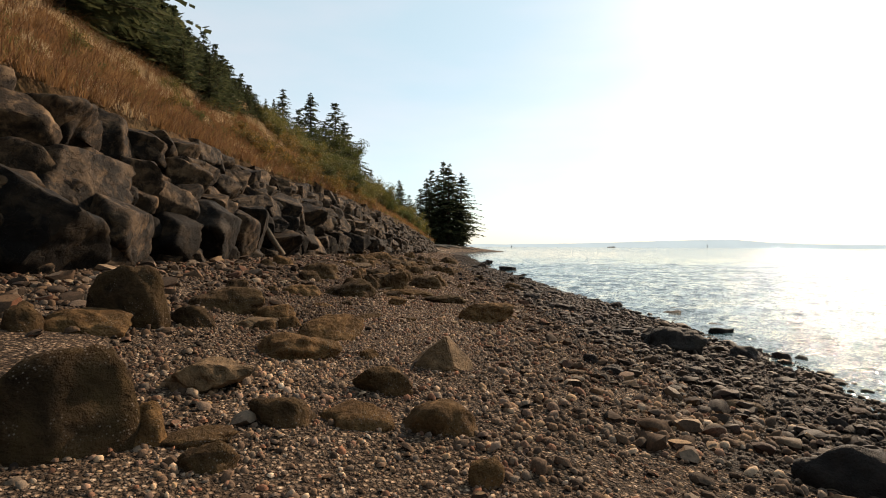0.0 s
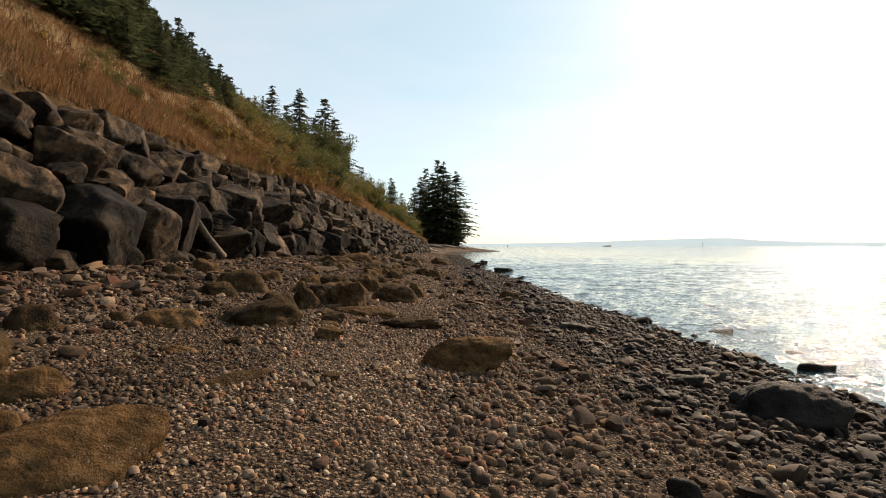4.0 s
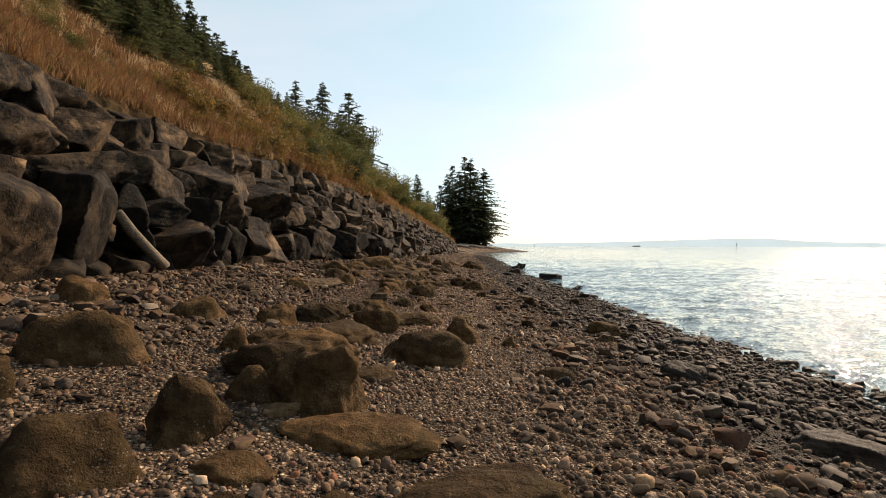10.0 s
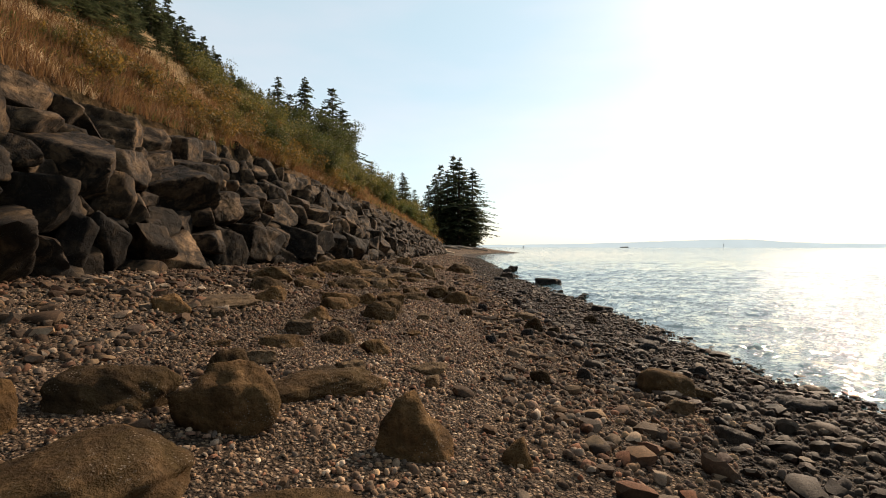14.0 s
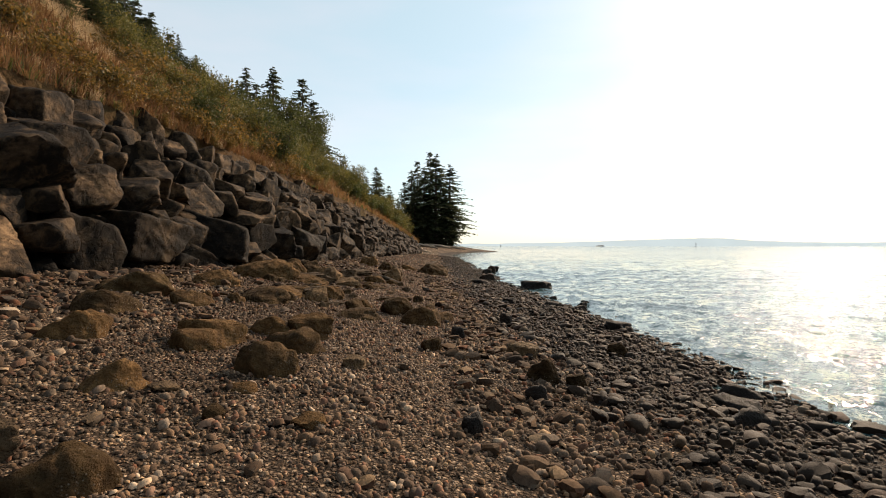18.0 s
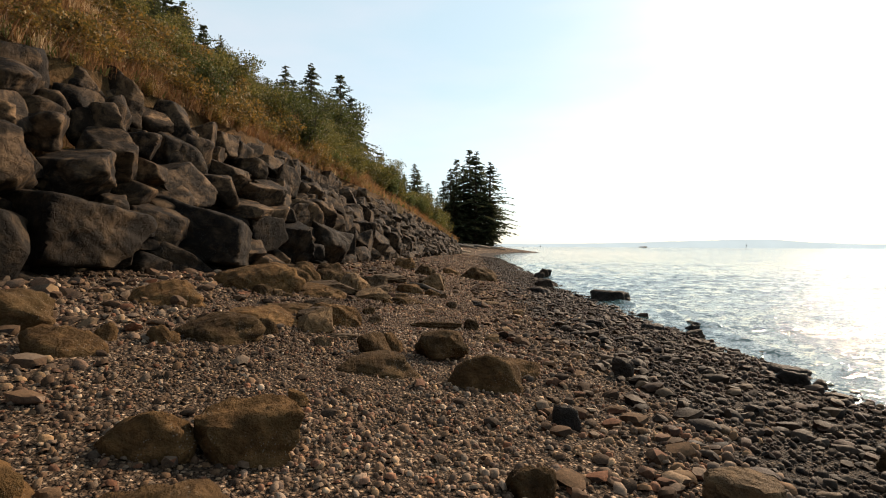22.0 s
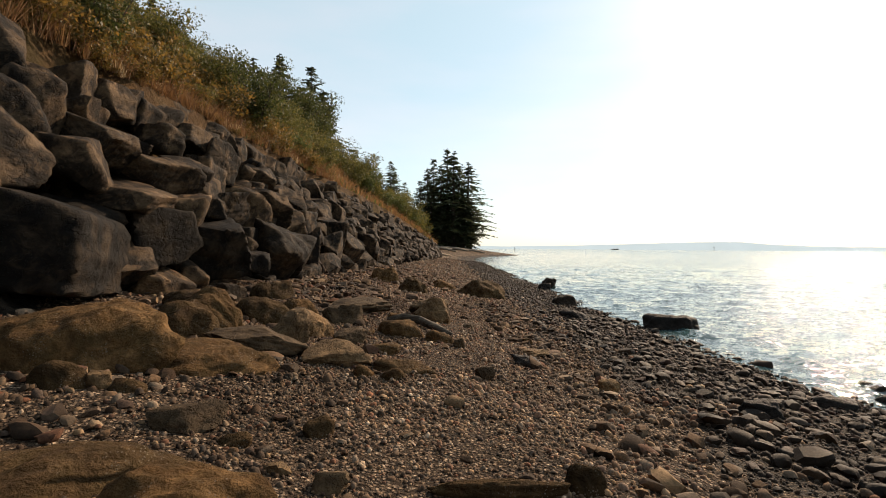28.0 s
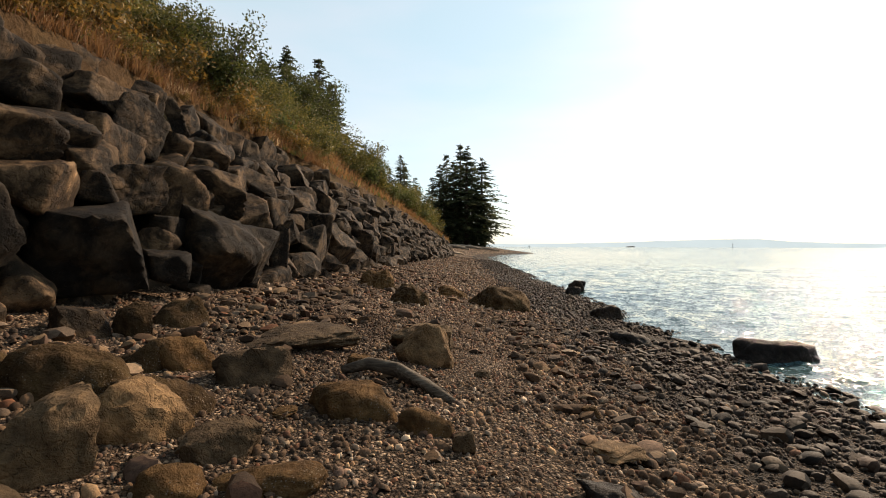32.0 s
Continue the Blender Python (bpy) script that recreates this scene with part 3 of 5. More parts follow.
wall_stone(42.45, 2.91, 0.71, 0.71, 1005)
wall_stone(44.20, 3.38, 1.21, 1.21, 1006)
wall_stone(47.31, 4.59, 1.25, 1.25, 1007)
wall_stone(44.94, 3.16, 1.04, 0.65, 1008)
wall_stone(40.22, 1.64, 1.11, 0.88, 1009)
wall_stone(41.80, 2.29, 0.95, 0.57, 1010)
wall_stone(41.45, 1.83, 0.54, 0.54, 1011)
wall_stone(41.02, 0.96, 1.97, 1.24, 1012)
wall_stone(43.63, 2.01, 1.15, 1.09, 1013)
wall_stone(42.19, 0.53, 0.79, 0.59, 1014)
wall_stone(44.24, 0.84, 1.76, 1.40, 1015)
wall_stone(45.65, 2.21, 1.24, 1.24, 1016)
wall_stone(47.38, 3.58, 0.78, 0.94, 1017)
wall_stone(52.00, 5.05, 1.88, 1.25, 1018)
wall_stone(49.07, 3.52, 0.70, 0.53, 1019)
wall_stone(48.95, 2.80, 1.22, 0.96, 1020)
wall_stone(48.11, 1.89, 0.99, 0.82, 1021)
wall_stone(47.29, 0.85, 0.62, 1.32, 1022)
wall_stone(49.94, 0.95, 1.29, 1.48, 1023)
wall_stone(54.04, 3.57, 1.39, 1.15, 1024)
wall_stone(51.81, 2.42, 1.24, 1.03, 1025)
wall_stone(54.89, 2.60, 1.44, 1.44, 1026)
wall_stone(52.89, 0.91, 1.31, 1.41, 1027)
wall_stone(57.50, 0.93, 1.34, 1.88, 1028)
wall_stone(56.38, 5.15, 1.54, 1.29, 1029)
wall_stone(61.76, 3.91, 1.27, 1.43, 1030)
wall_stone(62.70, 3.21, 1.31, 1.31, 1031)
wall_stone(36.3, 0.87, 2.50, 1.28, 1032, 0.1, 4)
wall_stone(36.31, 2.25, 1.40, 1.03, 1033)
wall_stone(37.92, 3.28, 1.09, 1.09, 1034)
wall_stone(37.86, 4.02, 0.72, 0.60, 1035)
wall_stone(41.58, 4.33, 1.13, 0.97, 1036)
wall_stone(39.15, 3.45, 0.54, 0.54, 1037)
wall_stone(38.94, 2.82, 1.46, 0.79, 1038)
wall_stone(44.05, 4.69, 1.13, 1.13, 1039)
wall_stone(37.76, 2.19, 1.08, 0.96, 1040)
wall_stone(46.12, 4.45, 1.06, 0.85, 1041)
wall_stone(49.93, 5.06, 1.27, 1.01, 1042)
wall_stone(53.56, 5.35, 1.47, 1.17, 1043)
wall_stone(39.91, 2.33, 1.58, 0.72, 1044)
wall_stone(38.77, 1.05, 1.18, 1.05, 1045)
wall_stone(45.08, 0.88, 1.51, 1.51, 1046)
wall_stone(51.07, 1.20, 1.21, 1.88, 1047)
wall_stone(46.93, 3.21, 1.33, 1.11, 1048)
wall_stone(30.57, 2.63, 1.62, 1.41, 1049)
wall_stone(29.51, 1.43, 0.58, 0.58, 1050)
wall_stone(30.96, 1.72, 1.68, 1.23, 1051)
wall_stone(29.19, 0.69, 0.83, 0.74, 1052)
wall_stone(30.22, 0.63, 1.45, 1.09, 1053)
wall_stone(32.28, 0.80, 1.96, 1.39, 1054)
wall_stone(31.90, 4.10, 0.99, 0.56, 1055)
wall_stone(32.69, 3.69, 1.32, 0.79, 1056)
wall_stone(35.44, 4.51, 1.30, 0.73, 1057)
wall_stone(32.35, 2.97, 0.77, 0.77, 1058)
wall_stone(32.83, 2.72, 0.80, 0.67, 1059)
wall_stone(34.58, 3.12, 1.07, 0.99, 1060)
wall_stone(36.38, 4.36, 0.87, 0.78, 1061)
wall_stone(37.27, 4.05, 1.10, 0.73, 1062)
wall_stone(35.61, 3.08, 0.74, 0.66, 1063)
wall_stone(37.04, 3.09, 1.26, 1.08, 1064)
wall_stone(33.05, 1.95, 1.35, 0.81, 1065)
wall_stone(35.01, 2.26, 0.79, 0.63, 1066)
wall_stone(38.53, 1.70, 1.76, 0.78, 1067)
wall_stone(23.04, 3.45, 1.32, 1.32, 1068)
wall_stone(22.23, 2.21, 1.66, 1.00, 1069)
wall_stone(23.85, 2.32, 0.77, 0.58, 1070)
wall_stone(25.03, 3.15, 0.99, 0.64, 1071)
wall_stone(26.61, 3.70, 0.96, 0.64, 1072)
wall_stone(28.00, 3.50, 1.05, 0.79, 1073)
wall_stone(27.03, 2.48, 1.48, 0.99, 1074)
wall_stone(22.08, 1.42, 1.20, 0.65, 1075)
wall_stone(23.64, 1.40, 1.26, 1.01, 1076)
wall_stone(25.88, 1.65, 0.91, 1.06, 1077)
wall_stone(22.22, 0.55, 1.66, 1.05, 1078)
wall_stone(24.01, 0.59, 0.52, 1.04, 1079)
wall_stone(25.03, 0.66, 0.71, 1.13, 1080)
wall_stone(26.59, 0.70, 0.95, 0.95, 1081)
wall_stone(29.26, 2.04, 2.08, 1.51, 1082)
wall_stone(34.06, 2.41, 1.21, 1.21, 1083)
wall_stone(20.79, 1.36, 0.85, 0.76, 1084)
wall_stone(19.3, 3.92, 1.7, 1.15, 1085)
wall_stone(16.53, 2.72, 1.55, 1.01, 1086)
wall_stone(15.21, 2.04, 0.63, 0.42, 1087)
wall_stone(15.26, 0.90, 1.78, 1.68, 1088)
wall_stone(17.24, 0.77, 1.40, 1.59, 1089)
wall_stone(19.13, 1.00, 1.18, 1.85, 1090)
wall_stone(16.67, 1.71, 0.97, 0.72, 1091)
wall_stone(18.84, 2.58, 1.31, 1.02, 1092)
wall_stone(21.12, 3.12, 1.19, 1.02, 1093)
wall_stone(19.98, 1.98, 1.42, 0.79, 1094)
wall_stone(25.57, 2.38, 1.98, 1.32, 1095)
wall_stone(28.58, 3.73, 1.52, 1.02, 1096)
wall_stone(9.67, 2.80, 1.08, 0.97, 1097)
wall_stone(10.86, 3.02, 0.73, 0.73, 1098)
wall_stone(11.66, 3.09, 0.78, 0.65, 1099)
wall_stone(10.49, 2.00, 2.22, 1.29, 1100)
wall_stone(8.41, 1.55, 0.84, 0.38, 1101)
wall_stone(8.73, 0.71, 1.85, 1.56, 1102)
wall_stone(10.82, 0.79, 1.81, 1.21, 1103)
wall_stone(12.74, 2.13, 0.99, 0.99, 1104)
wall_stone(14.60, 3.03, 0.81, 0.49, 1105)
wall_stone(17.12, 3.58, 1.34, 0.86, 1106)
wall_stone(15.79, 2.46, 1.23, 1.06, 1107)
wall_stone(13.57, 1.57, 1.21, 1.06, 1108)
wall_stone(12.97, 0.64, 1.01, 1.16, 1109)
# proud blocks along the upper edge
cr = random.Random(17)
y = 5.0
while y < 62:
    full = float(top_z(y) - beach_z(foot(y), y))
    w = cr.uniform(0.75, 1.45)
    wall_stone(y, full + cr.uniform(-0.45, 0.1), w, w * cr.uniform(0.75, 1.15), 3000 + int(y * 10), 0.1)
    y += w * cr.uniform(0.8, 1.5)

for k, (y, h, w, t) in enumerate(fill_wall(4, 48, 0.95, 5)):
    wall_stone(y, h, w, t, 4000 + k, -0.22)
FAR_PART = []
for k, (y, h, w, t) in enumerate(fill_wall(48, 112, 1.1, 6)):
    r = np.random.RandomState(6000 + k)
    v, f = rock_shape(r, 2, (w * 1.1, w * 1.1, t * 1.1), 0.97, 0.06)
    c = float(foot(y) - lean_back(max(h, 0))) - 0.2 * w, y, float(beach_z(foot(y), y)) + h
    m = np.array(pose(0, 0, 0, r.uniform(-25, 25), r.uniform(-20, 30), r.uniform(0, 360)).to_3x3())
    FAR_PART.append((v @ m.T + np.array(c) - np.array(wall.location), f))


def joined(pieces):
    vs, fs, n = [], [], 0
    for v, f in pieces:
        vs.append(v), fs.append(f + n)
        n += len(v)
    return np.concatenate(vs), np.concatenate(fs)


tagged(part("distant_stones", mesh_of("distant_stones", *joined(FAR_PART), BASALT, False), wall), "far run of dark piled blocks", kind="stuff")

# ---- boulders on the beach: x, y, width, depth, height above the pebbles, turn, seed ----
boulder(-1.36, 2.90, 0.33, 0.22, 0.13, 25, 1)
boulder(-2.21, 2.90, 0.80, 0.53, 0.56, 37, 2)
boulder(-1.82, 3.04, 0.33, 0.22, 0.23, 31, 3)
boulder(0.27, 3.15, 0.21, 0.14, 0.14, -5, 4, "blocky")
boulder(-1.59, 3.17, 0.51, 0.31, 0.06, 27, 5)
boulder(-1.15, 3.68, 0.44, 0.29, 0.18, 17, 6)
boulder(3.02, 3.71, 0.69, 0.46, 0.34, -39, 7, "wet")
boulder(-0.68, 3.89, 0.56, 0.37, 0.13, 10, 8)
boulder(-0.03, 4.00, 0.65, 0.43, 0.22, 0, 9)
boulder(-1.98, 4.27, 0.64, 0.42, 0.23, 25, 10, "clean")
boulder(-0.58, 4.74, 0.51, 0.34, 0.23, 7, 11, "blocky")
boulder(-4.06, 4.84, 0.37, 0.25, 0.27, 40, 12)
boulder(-3.83, 5.33, 0.83, 0.55, 0.20, 36, 13)
boulder(3.40, 5.69, 0.37, 0.25, 0.12, -31, 14, "clean")
boulder(-1.63, 5.70, 0.86, 0.57, 0.26, 35, 15)
boulder(-3.68, 5.91, 0.79, 0.52, 0.68, 32, 16)
boulder(-0.88, 5.99, 0.21, 0.14, 0.10, 21, 17, "blocky")
boulder(-0.01, 5.99, 0.60, 0.40, 0.33, 5, 18, "cut")
boulder(-3.14, 6.39, 0.49, 0.32, 0.25, 26, 19)
boulder(2.27, 6.81, 0.27, 0.18, 0.12, -28, 20, "wet")
boulder(-1.53, 6.87, 0.93, 0.61, 0.29, 25, 21)
boulder(-2.42, 6.88, 0.33, 0.22, 0.14, 35, 22)
boulder(-2.60, 6.97, 0.57, 0.37, 0.12, 36, 23, "clean")
boulder(-2.16, 7.11, 0.29, 0.19, 0.17, 31, 24)
boulder(2.17, 7.41, 0.22, 0.14, 0.13, -24, 25, "wet")
boulder(-3.39, 7.87, 1.06, 0.70, 0.32, 37, 26)
boulder(-2.61, 7.87, 0.59, 0.39, 0.21, 31, 27)
boulder(-1.36, 8.69, 0.69, 0.24, 0.08, 36, 28)
boulder(-0.60, 9.28, 0.18, 0.17, 0.06, 27, 29, "blocky")
boulder(5.69, 9.51, 0.62, 0.41, 0.24, -40, 30, "wet")
boulder(-2.26, 9.51, 0.35, 0.23, 0.06, 39, 31)
boulder(4.27, 9.56, 1.05, 0.69, 0.41, -32, 32, "wet")
boulder(-3.92, 9.62, 0.57, 0.38, 0.26, 32, 33)
boulder(6.50, 9.72, 0.33, 0.25, 0.17, -32, 34, "wet")
boulder(6.95, 9.82, 0.25, 0.23, 0.13, -21, 35, "wet")
boulder(-1.94, 10.15, 0.19, 0.17, 0.09, 16, 36, "blocky")
boulder(3.01, 10.19, 0.29, 0.19, 0.10, -31, 37, "wet")
boulder(-3.55, 10.55, 0.20, 0.13, 0.11, 42, 38)
boulder(0.91, 10.59, 1.09, 0.72, 0.40, -5, 39, "blocky")
boulder(-3.05, 10.74, 0.84, 0.55, 0.21, 37, 40)
boulder(3.82, 10.90, 0.46, 0.31, 0.13, -34, 41, "wet")
boulder(-1.02, 11.07, 0.36, 0.24, 0.16, 17, 42, "blocky")
boulder(1.50, 11.19, 0.25, 0.17, 0.09, -11, 43, "clean")
boulder(8.12, 11.39, 0.78, 0.59, 0.19, -38, 44, "wet")
boulder(-1.29, 12.15, 0.37, 0.17, 0.06, 22, 46)
boulder(-1.30, 12.51, 0.41, 0.27, 0.16, 20, 47, "blocky")
boulder(6.87, 12.59, 0.51, 0.38, 0.22, -19, 48, "wet")
boulder(-2.24, 12.72, 0.73, 0.48, 0.34, 31, 49)
boulder(-0.84, 12.93, 0.22, 0.20, 0.08, -3, 50, "blocky")
boulder(3.91, 12.93, 0.30, 0.20, 0.19, -26, 51, "wet")
boulder(-1.48, 13.08, 0.46, 0.30, 0.10, 20, 52)
boulder(9.32, 13.16, 0.62, 0.41, 0.28, -42, 53, "wet")
boulder(-0.02, 13.20, 1.12, 0.74, 0.19, -0, 54)
boulder(-1.95, 13.45, 0.48, 0.32, 0.42, 24, 55, "blocky")
boulder(-3.61, 13.54, 0.55, 0.36, 0.26, 39, 56)
boulder(7.54, 13.79, 0.59, 0.39, 0.22, -34, 57, "wet")
boulder(-0.93, 13.81, 1.17, 0.58, 0.15, 11, 58)
boulder(-1.60, 14.15, 0.31, 0.20, 0.09, 17, 59, "clean")
boulder(-1.90, 14.38, 0.41, 0.27, 0.29, 19, 60)
boulder(-1.37, 14.39, 0.82, 0.54, 0.53, 14, 61)
boulder(-3.60, 14.68, 1.01, 0.67, 0.45, 33, 62)
boulder(-5.23, 15.06, 0.41, 0.27, 0.26, 41, 63)
boulder(3.50, 15.11, 0.90, 0.59, 0.17, -30, 64, "wet")
boulder(-1.93, 15.22, 1.02, 0.66, 0.34, 36, 65)
boulder(-1.10, 15.65, 0.49, 0.32, 0.10, 20, 66)
boulder(-2.72, 15.69, 0.32, 0.21, 0.24, 41, 67)
boulder(-1.86, 15.88, 1.08, 0.66, 0.36, 31, 68)
boulder(1.05, 16.24, 0.18, 0.12, 0.10, -15, 69, "wet")
boulder(-2.47, 16.26, 0.67, 0.44, 0.17, 34, 70)
boulder(7.35, 16.33, 0.63, 0.48, 0.22, -22, 71, "wet")
boulder(1.37, 16.34, 0.19, 0.12, 0.11, -19, 72, "wet")
boulder(1.01, 16.64, 0.52, 0.35, 0.14, -13, 73)
boulder(-2.08, 16.73, 0.43, 0.28, 0.12, 40, 74)
boulder(-0.57, 16.74, 1.11, 0.74, 0.41, 3, 75)
boulder(-5.35, 16.80, 0.64, 0.48, 0.36, 33, 76)
boulder(-3.84, 17.13, 0.71, 0.47, 0.26, 40, 77)
boulder(-1.95, 17.19, 1.25, 0.82, 0.22, 34, 78)
boulder(8.00, 17.35, 0.67, 0.44, 0.31, -34, 79, "wet")
boulder(5.92, 17.60, 0.49, 0.32, 0.22, -35, 81, "wet")
boulder(-2.90, 17.63, 0.54, 0.36, 0.30, 41, 82)
boulder(3.04, 17.67, 0.65, 0.43, 0.23, -30, 83, "wet")
boulder(8.50, 18.27, 0.48, 0.36, 0.12, -36, 84, "wet")
boulder(0.60, 18.28, 0.21, 0.14, 0.18, -7, 85)
boulder(-0.15, 18.31, 0.56, 0.37, 0.42, 4, 86)
boulder(-1.56, 18.38, 0.70, 0.46, 0.45, 15, 87)
boulder(-2.49, 18.45, 0.84, 0.55, 0.30, 31, 88)
boulder(-1.24, 19.33, 1.56, 0.40, 0.19, 32, 89)
boulder(2.87, 19.62, 0.33, 0.22, 0.13, -27, 90, "wet")
boulder(-1.35, 19.88, 0.67, 0.44, 0.10, 29, 91)
boulder(-2.22, 19.88, 0.40, 0.26, 0.20, 39, 92)
boulder(5.91, 19.98, 0.44, 0.29, 0.12, -38, 93, "wet")
boulder(-0.10, 20.09, 0.15, 0.14, 0.12, -8, 94, "clean")
boulder(-2.11, 20.27, 0.44, 0.29, 0.13, 35, 95, "clean")
boulder(8.01, 20.34, 0.72, 0.55, 0.15, -10, 96, "wet")
boulder(-1.04, 20.35, 0.32, 0.21, 0.13, 21, 97, "clean")
boulder(2.68, 20.41, 0.32, 0.21, 0.15, -32, 98, "clean")
boulder(-2.73, 20.66, 0.30, 0.20, 0.07, 38, 99)
boulder(-0.15, 20.68, 0.41, 0.27, 0.12, 8, 100, "clean")
boulder(2.71, 20.71, 0.22, 0.14, 0.10, -21, 101, "clean")
boulder(1.22, 20.97, 0.23, 0.15, 0.15, -11, 102, "blocky")
boulder(8.32, 21.00, 0.59, 0.44, 0.13, -34, 103, "wet")
boulder(4.42, 21.06, 0.60, 0.39, 0.17, -27, 104, "wet")
boulder(3.26, 21.07, 0.33, 0.22, 0.13, -33, 105, "blocky")
boulder(-2.15, 21.23, 0.56, 0.37, 0.13, 29, 106)
boulder(2.82, 21.28, 0.77, 0.51, 0.30, -28, 107)
boulder(1.87, 21.40, 0.18, 0.12, 0.18, -18, 108, "wet")
boulder(-0.91, 21.43, 0.39, 0.25, 0.19, 15, 109, "blocky")
boulder(-1.52, 21.85, 0.47, 0.31, 0.22, 20, 110)
boulder(-2.16, 22.06, 0.38, 0.25, 0.20, 25, 111, "clean")
boulder(-4.19, 22.20, 0.54, 0.36, 0.27, 40, 112)
boulder(-3.55, 22.40, 0.25, 0.17, 0.16, 35, 113, "clean")
boulder(3.87, 22.48, 0.38, 0.25, 0.17, -31, 114, "wet")
boulder(-1.26, 23.05, 0.16, 0.15, 0.12, 41, 115, "blocky")
boulder(-0.54, 23.14, 0.27, 0.20, 0.09, 19, 116, "blocky")
boulder(9.61, 23.20, 0.56, 0.37, 0.25, -28, 117, "wet")
boulder(0.78, 23.42, 0.18, 0.16, 0.15, 7, 118, "wet")
boulder(-3.97, 23.47, 1.12, 0.74, 0.17, 33, 119, "clean")
boulder(-2.33, 23.48, 0.59, 0.39, 0.24, 22, 120)
boulder(10.04, 23.54, 0.61, 0.40, 0.18, -35, 121, "wet")
boulder(-1.90, 23.56, 0.23, 0.21, 0.06, 26, 122, "clean")
boulder(-1.33, 23.79, 0.28, 0.19, 0.08, 34, 123)
boulder(-1.30, 24.48, 0.62, 0.41, 0.32, 27, 125)
boulder(3.86, 24.55, 0.43, 0.28, 0.18, -24, 126, "wet")
boulder(1.60, 24.72, 0.24, 0.16, 0.16, -20, 127, "wet")
boulder(-3.69, 24.99, 0.68, 0.45, 0.31, 26, 128)
boulder(4.10, 25.13, 0.49, 0.37, 0.14, -38, 129, "wet")
boulder(-2.34, 25.18, 0.58, 0.39, 0.26, 34, 130)
boulder(-0.51, 25.22, 0.28, 0.19, 0.14, 12, 131, "clean")
boulder(-2.30, 25.55, 0.79, 0.52, 0.29, 32, 132)
boulder(1.85, 25.56, 0.41, 0.27, 0.31, -20, 133)
boulder(2.30, 25.58, 0.28, 0.18, 0.15, -25, 134, "blocky")
boulder(-1.34, 25.64, 0.75, 0.50, 0.30, 21, 135)
boulder(4.54, 25.76, 0.50, 0.33, 0.19, -25, 136, "wet")
boulder(-1.98, 26.55, 0.56, 0.38, 0.25, 23, 138)
boulder(-4.31, 26.56, 0.86, 0.57, 0.33, 41, 139)
boulder(0.43, 26.74, 0.33, 0.22, 0.19, -1, 140)
boulder(1.86, 27.04, 0.46, 0.31, 0.20, -15, 141, "clean")
boulder(-1.44, 26.75, 0.62, 0.42, 0.36, 15, 238, "blocky")
boulder(-1.42, 27.76, 0.16, 0.15, 0.12, 23, 143, "blocky")
boulder(3.78, 28.07, 0.43, 0.29, 0.24, -27, 144)
boulder(-3.73, 28.08, 0.65, 0.43, 0.27, 31, 145)
boulder(0.90, 28.14, 0.24, 0.16, 0.20, -16, 146, "wet")
boulder(-5.08, 28.50, 1.28, 0.84, 0.35, 37, 147)
boulder(-3.79, 28.64, 0.21, 0.14, 0.19, 43, 148)
boulder(-3.32, 28.90, 0.31, 0.21, 0.19, 37, 149)
boulder(0.22, 29.16, 0.76, 0.50, 0.36, -4, 150)
boulder(-1.02, 29.22, 0.93, 0.62, 0.18, 11, 151)
boulder(-2.94, 29.44, 0.91, 0.60, 0.30, 31, 152)
boulder(0.61, 29.68, 0.54, 0.35, 0.18, -8, 153)
boulder(-2.65, 30.09, 0.28, 0.19, 0.21, 33, 154)
boulder(-1.22, 30.10, 0.42, 0.30, 0.26, 11, 155)
boulder(-1.90, 30.13, 0.24, 0.16, 0.13, 22, 156, "clean")
boulder(-0.38, 30.28, 0.71, 0.52, 0.36, -5, 157, "blocky")
boulder(-1.01, 30.31, 0.28, 0.19, 0.25, 6, 158)
boulder(0.47, 30.32, 0.65, 0.24, 0.08, -19, 159)
boulder(2.10, 30.54, 0.29, 0.19, 0.27, -20, 160, "wet")
boulder(-1.81, 30.71, 0.46, 0.30, 0.07, 18, 161, "clean")
boulder(-2.26, 30.88, 0.48, 0.32, 0.33, 23, 162, "clean")
boulder(-3.06, 30.94, 1.14, 0.75, 0.21, 32, 163)
boulder(-4.59, 31.04, 0.98, 0.65, 0.38, 35, 164)
boulder(-2.40, 31.21, 0.47, 0.31, 0.29, 19, 165, "clean")
boulder(4.89, 31.44, 0.44, 0.29, 0.23, -24, 166, "wet")
boulder(-2.17, 31.66, 0.85, 0.56, 0.32, 18, 167)
boulder(0.38, 31.86, 0.24, 0.16, 0.13, -12, 168, "clean")
boulder(-2.99, 32.14, 0.98, 0.60, 0.14, 35, 169)
boulder(5.26, 32.24, 0.60, 0.40, 0.16, -35, 170, "wet")
boulder(-1.66, 32.41, 0.23, 0.15, 0.11, 13, 171, "clean")
boulder(-0.63, 32.53, 0.86, 0.13, 0.11, -5, 172)
boulder(-2.03, 32.54, 0.15, 0.14, 0.06, 31, 173, "clean")
boulder(0.04, 32.74, 0.29, 0.19, 0.18, -16, 174)
boulder(-2.43, 32.81, 0.22, 0.14, 0.08, 23, 175)
boulder(-2.85, 32.98, 0.52, 0.34, 0.16, 27, 176, "clean")
boulder(-1.93, 33.21, 0.24, 0.16, 0.13, 14, 177)
boulder(-4.05, 33.32, 0.42, 0.28, 0.21, 37, 178)
boulder(-3.79, 33.40, 0.18, 0.12, 0.14, 34, 179, "clean")
boulder(-3.59, 33.45, 0.28, 0.18, 0.09, 32, 180)
boulder(-4.42, 34.04, 1.57, 1.04, 0.56, 36, 181)
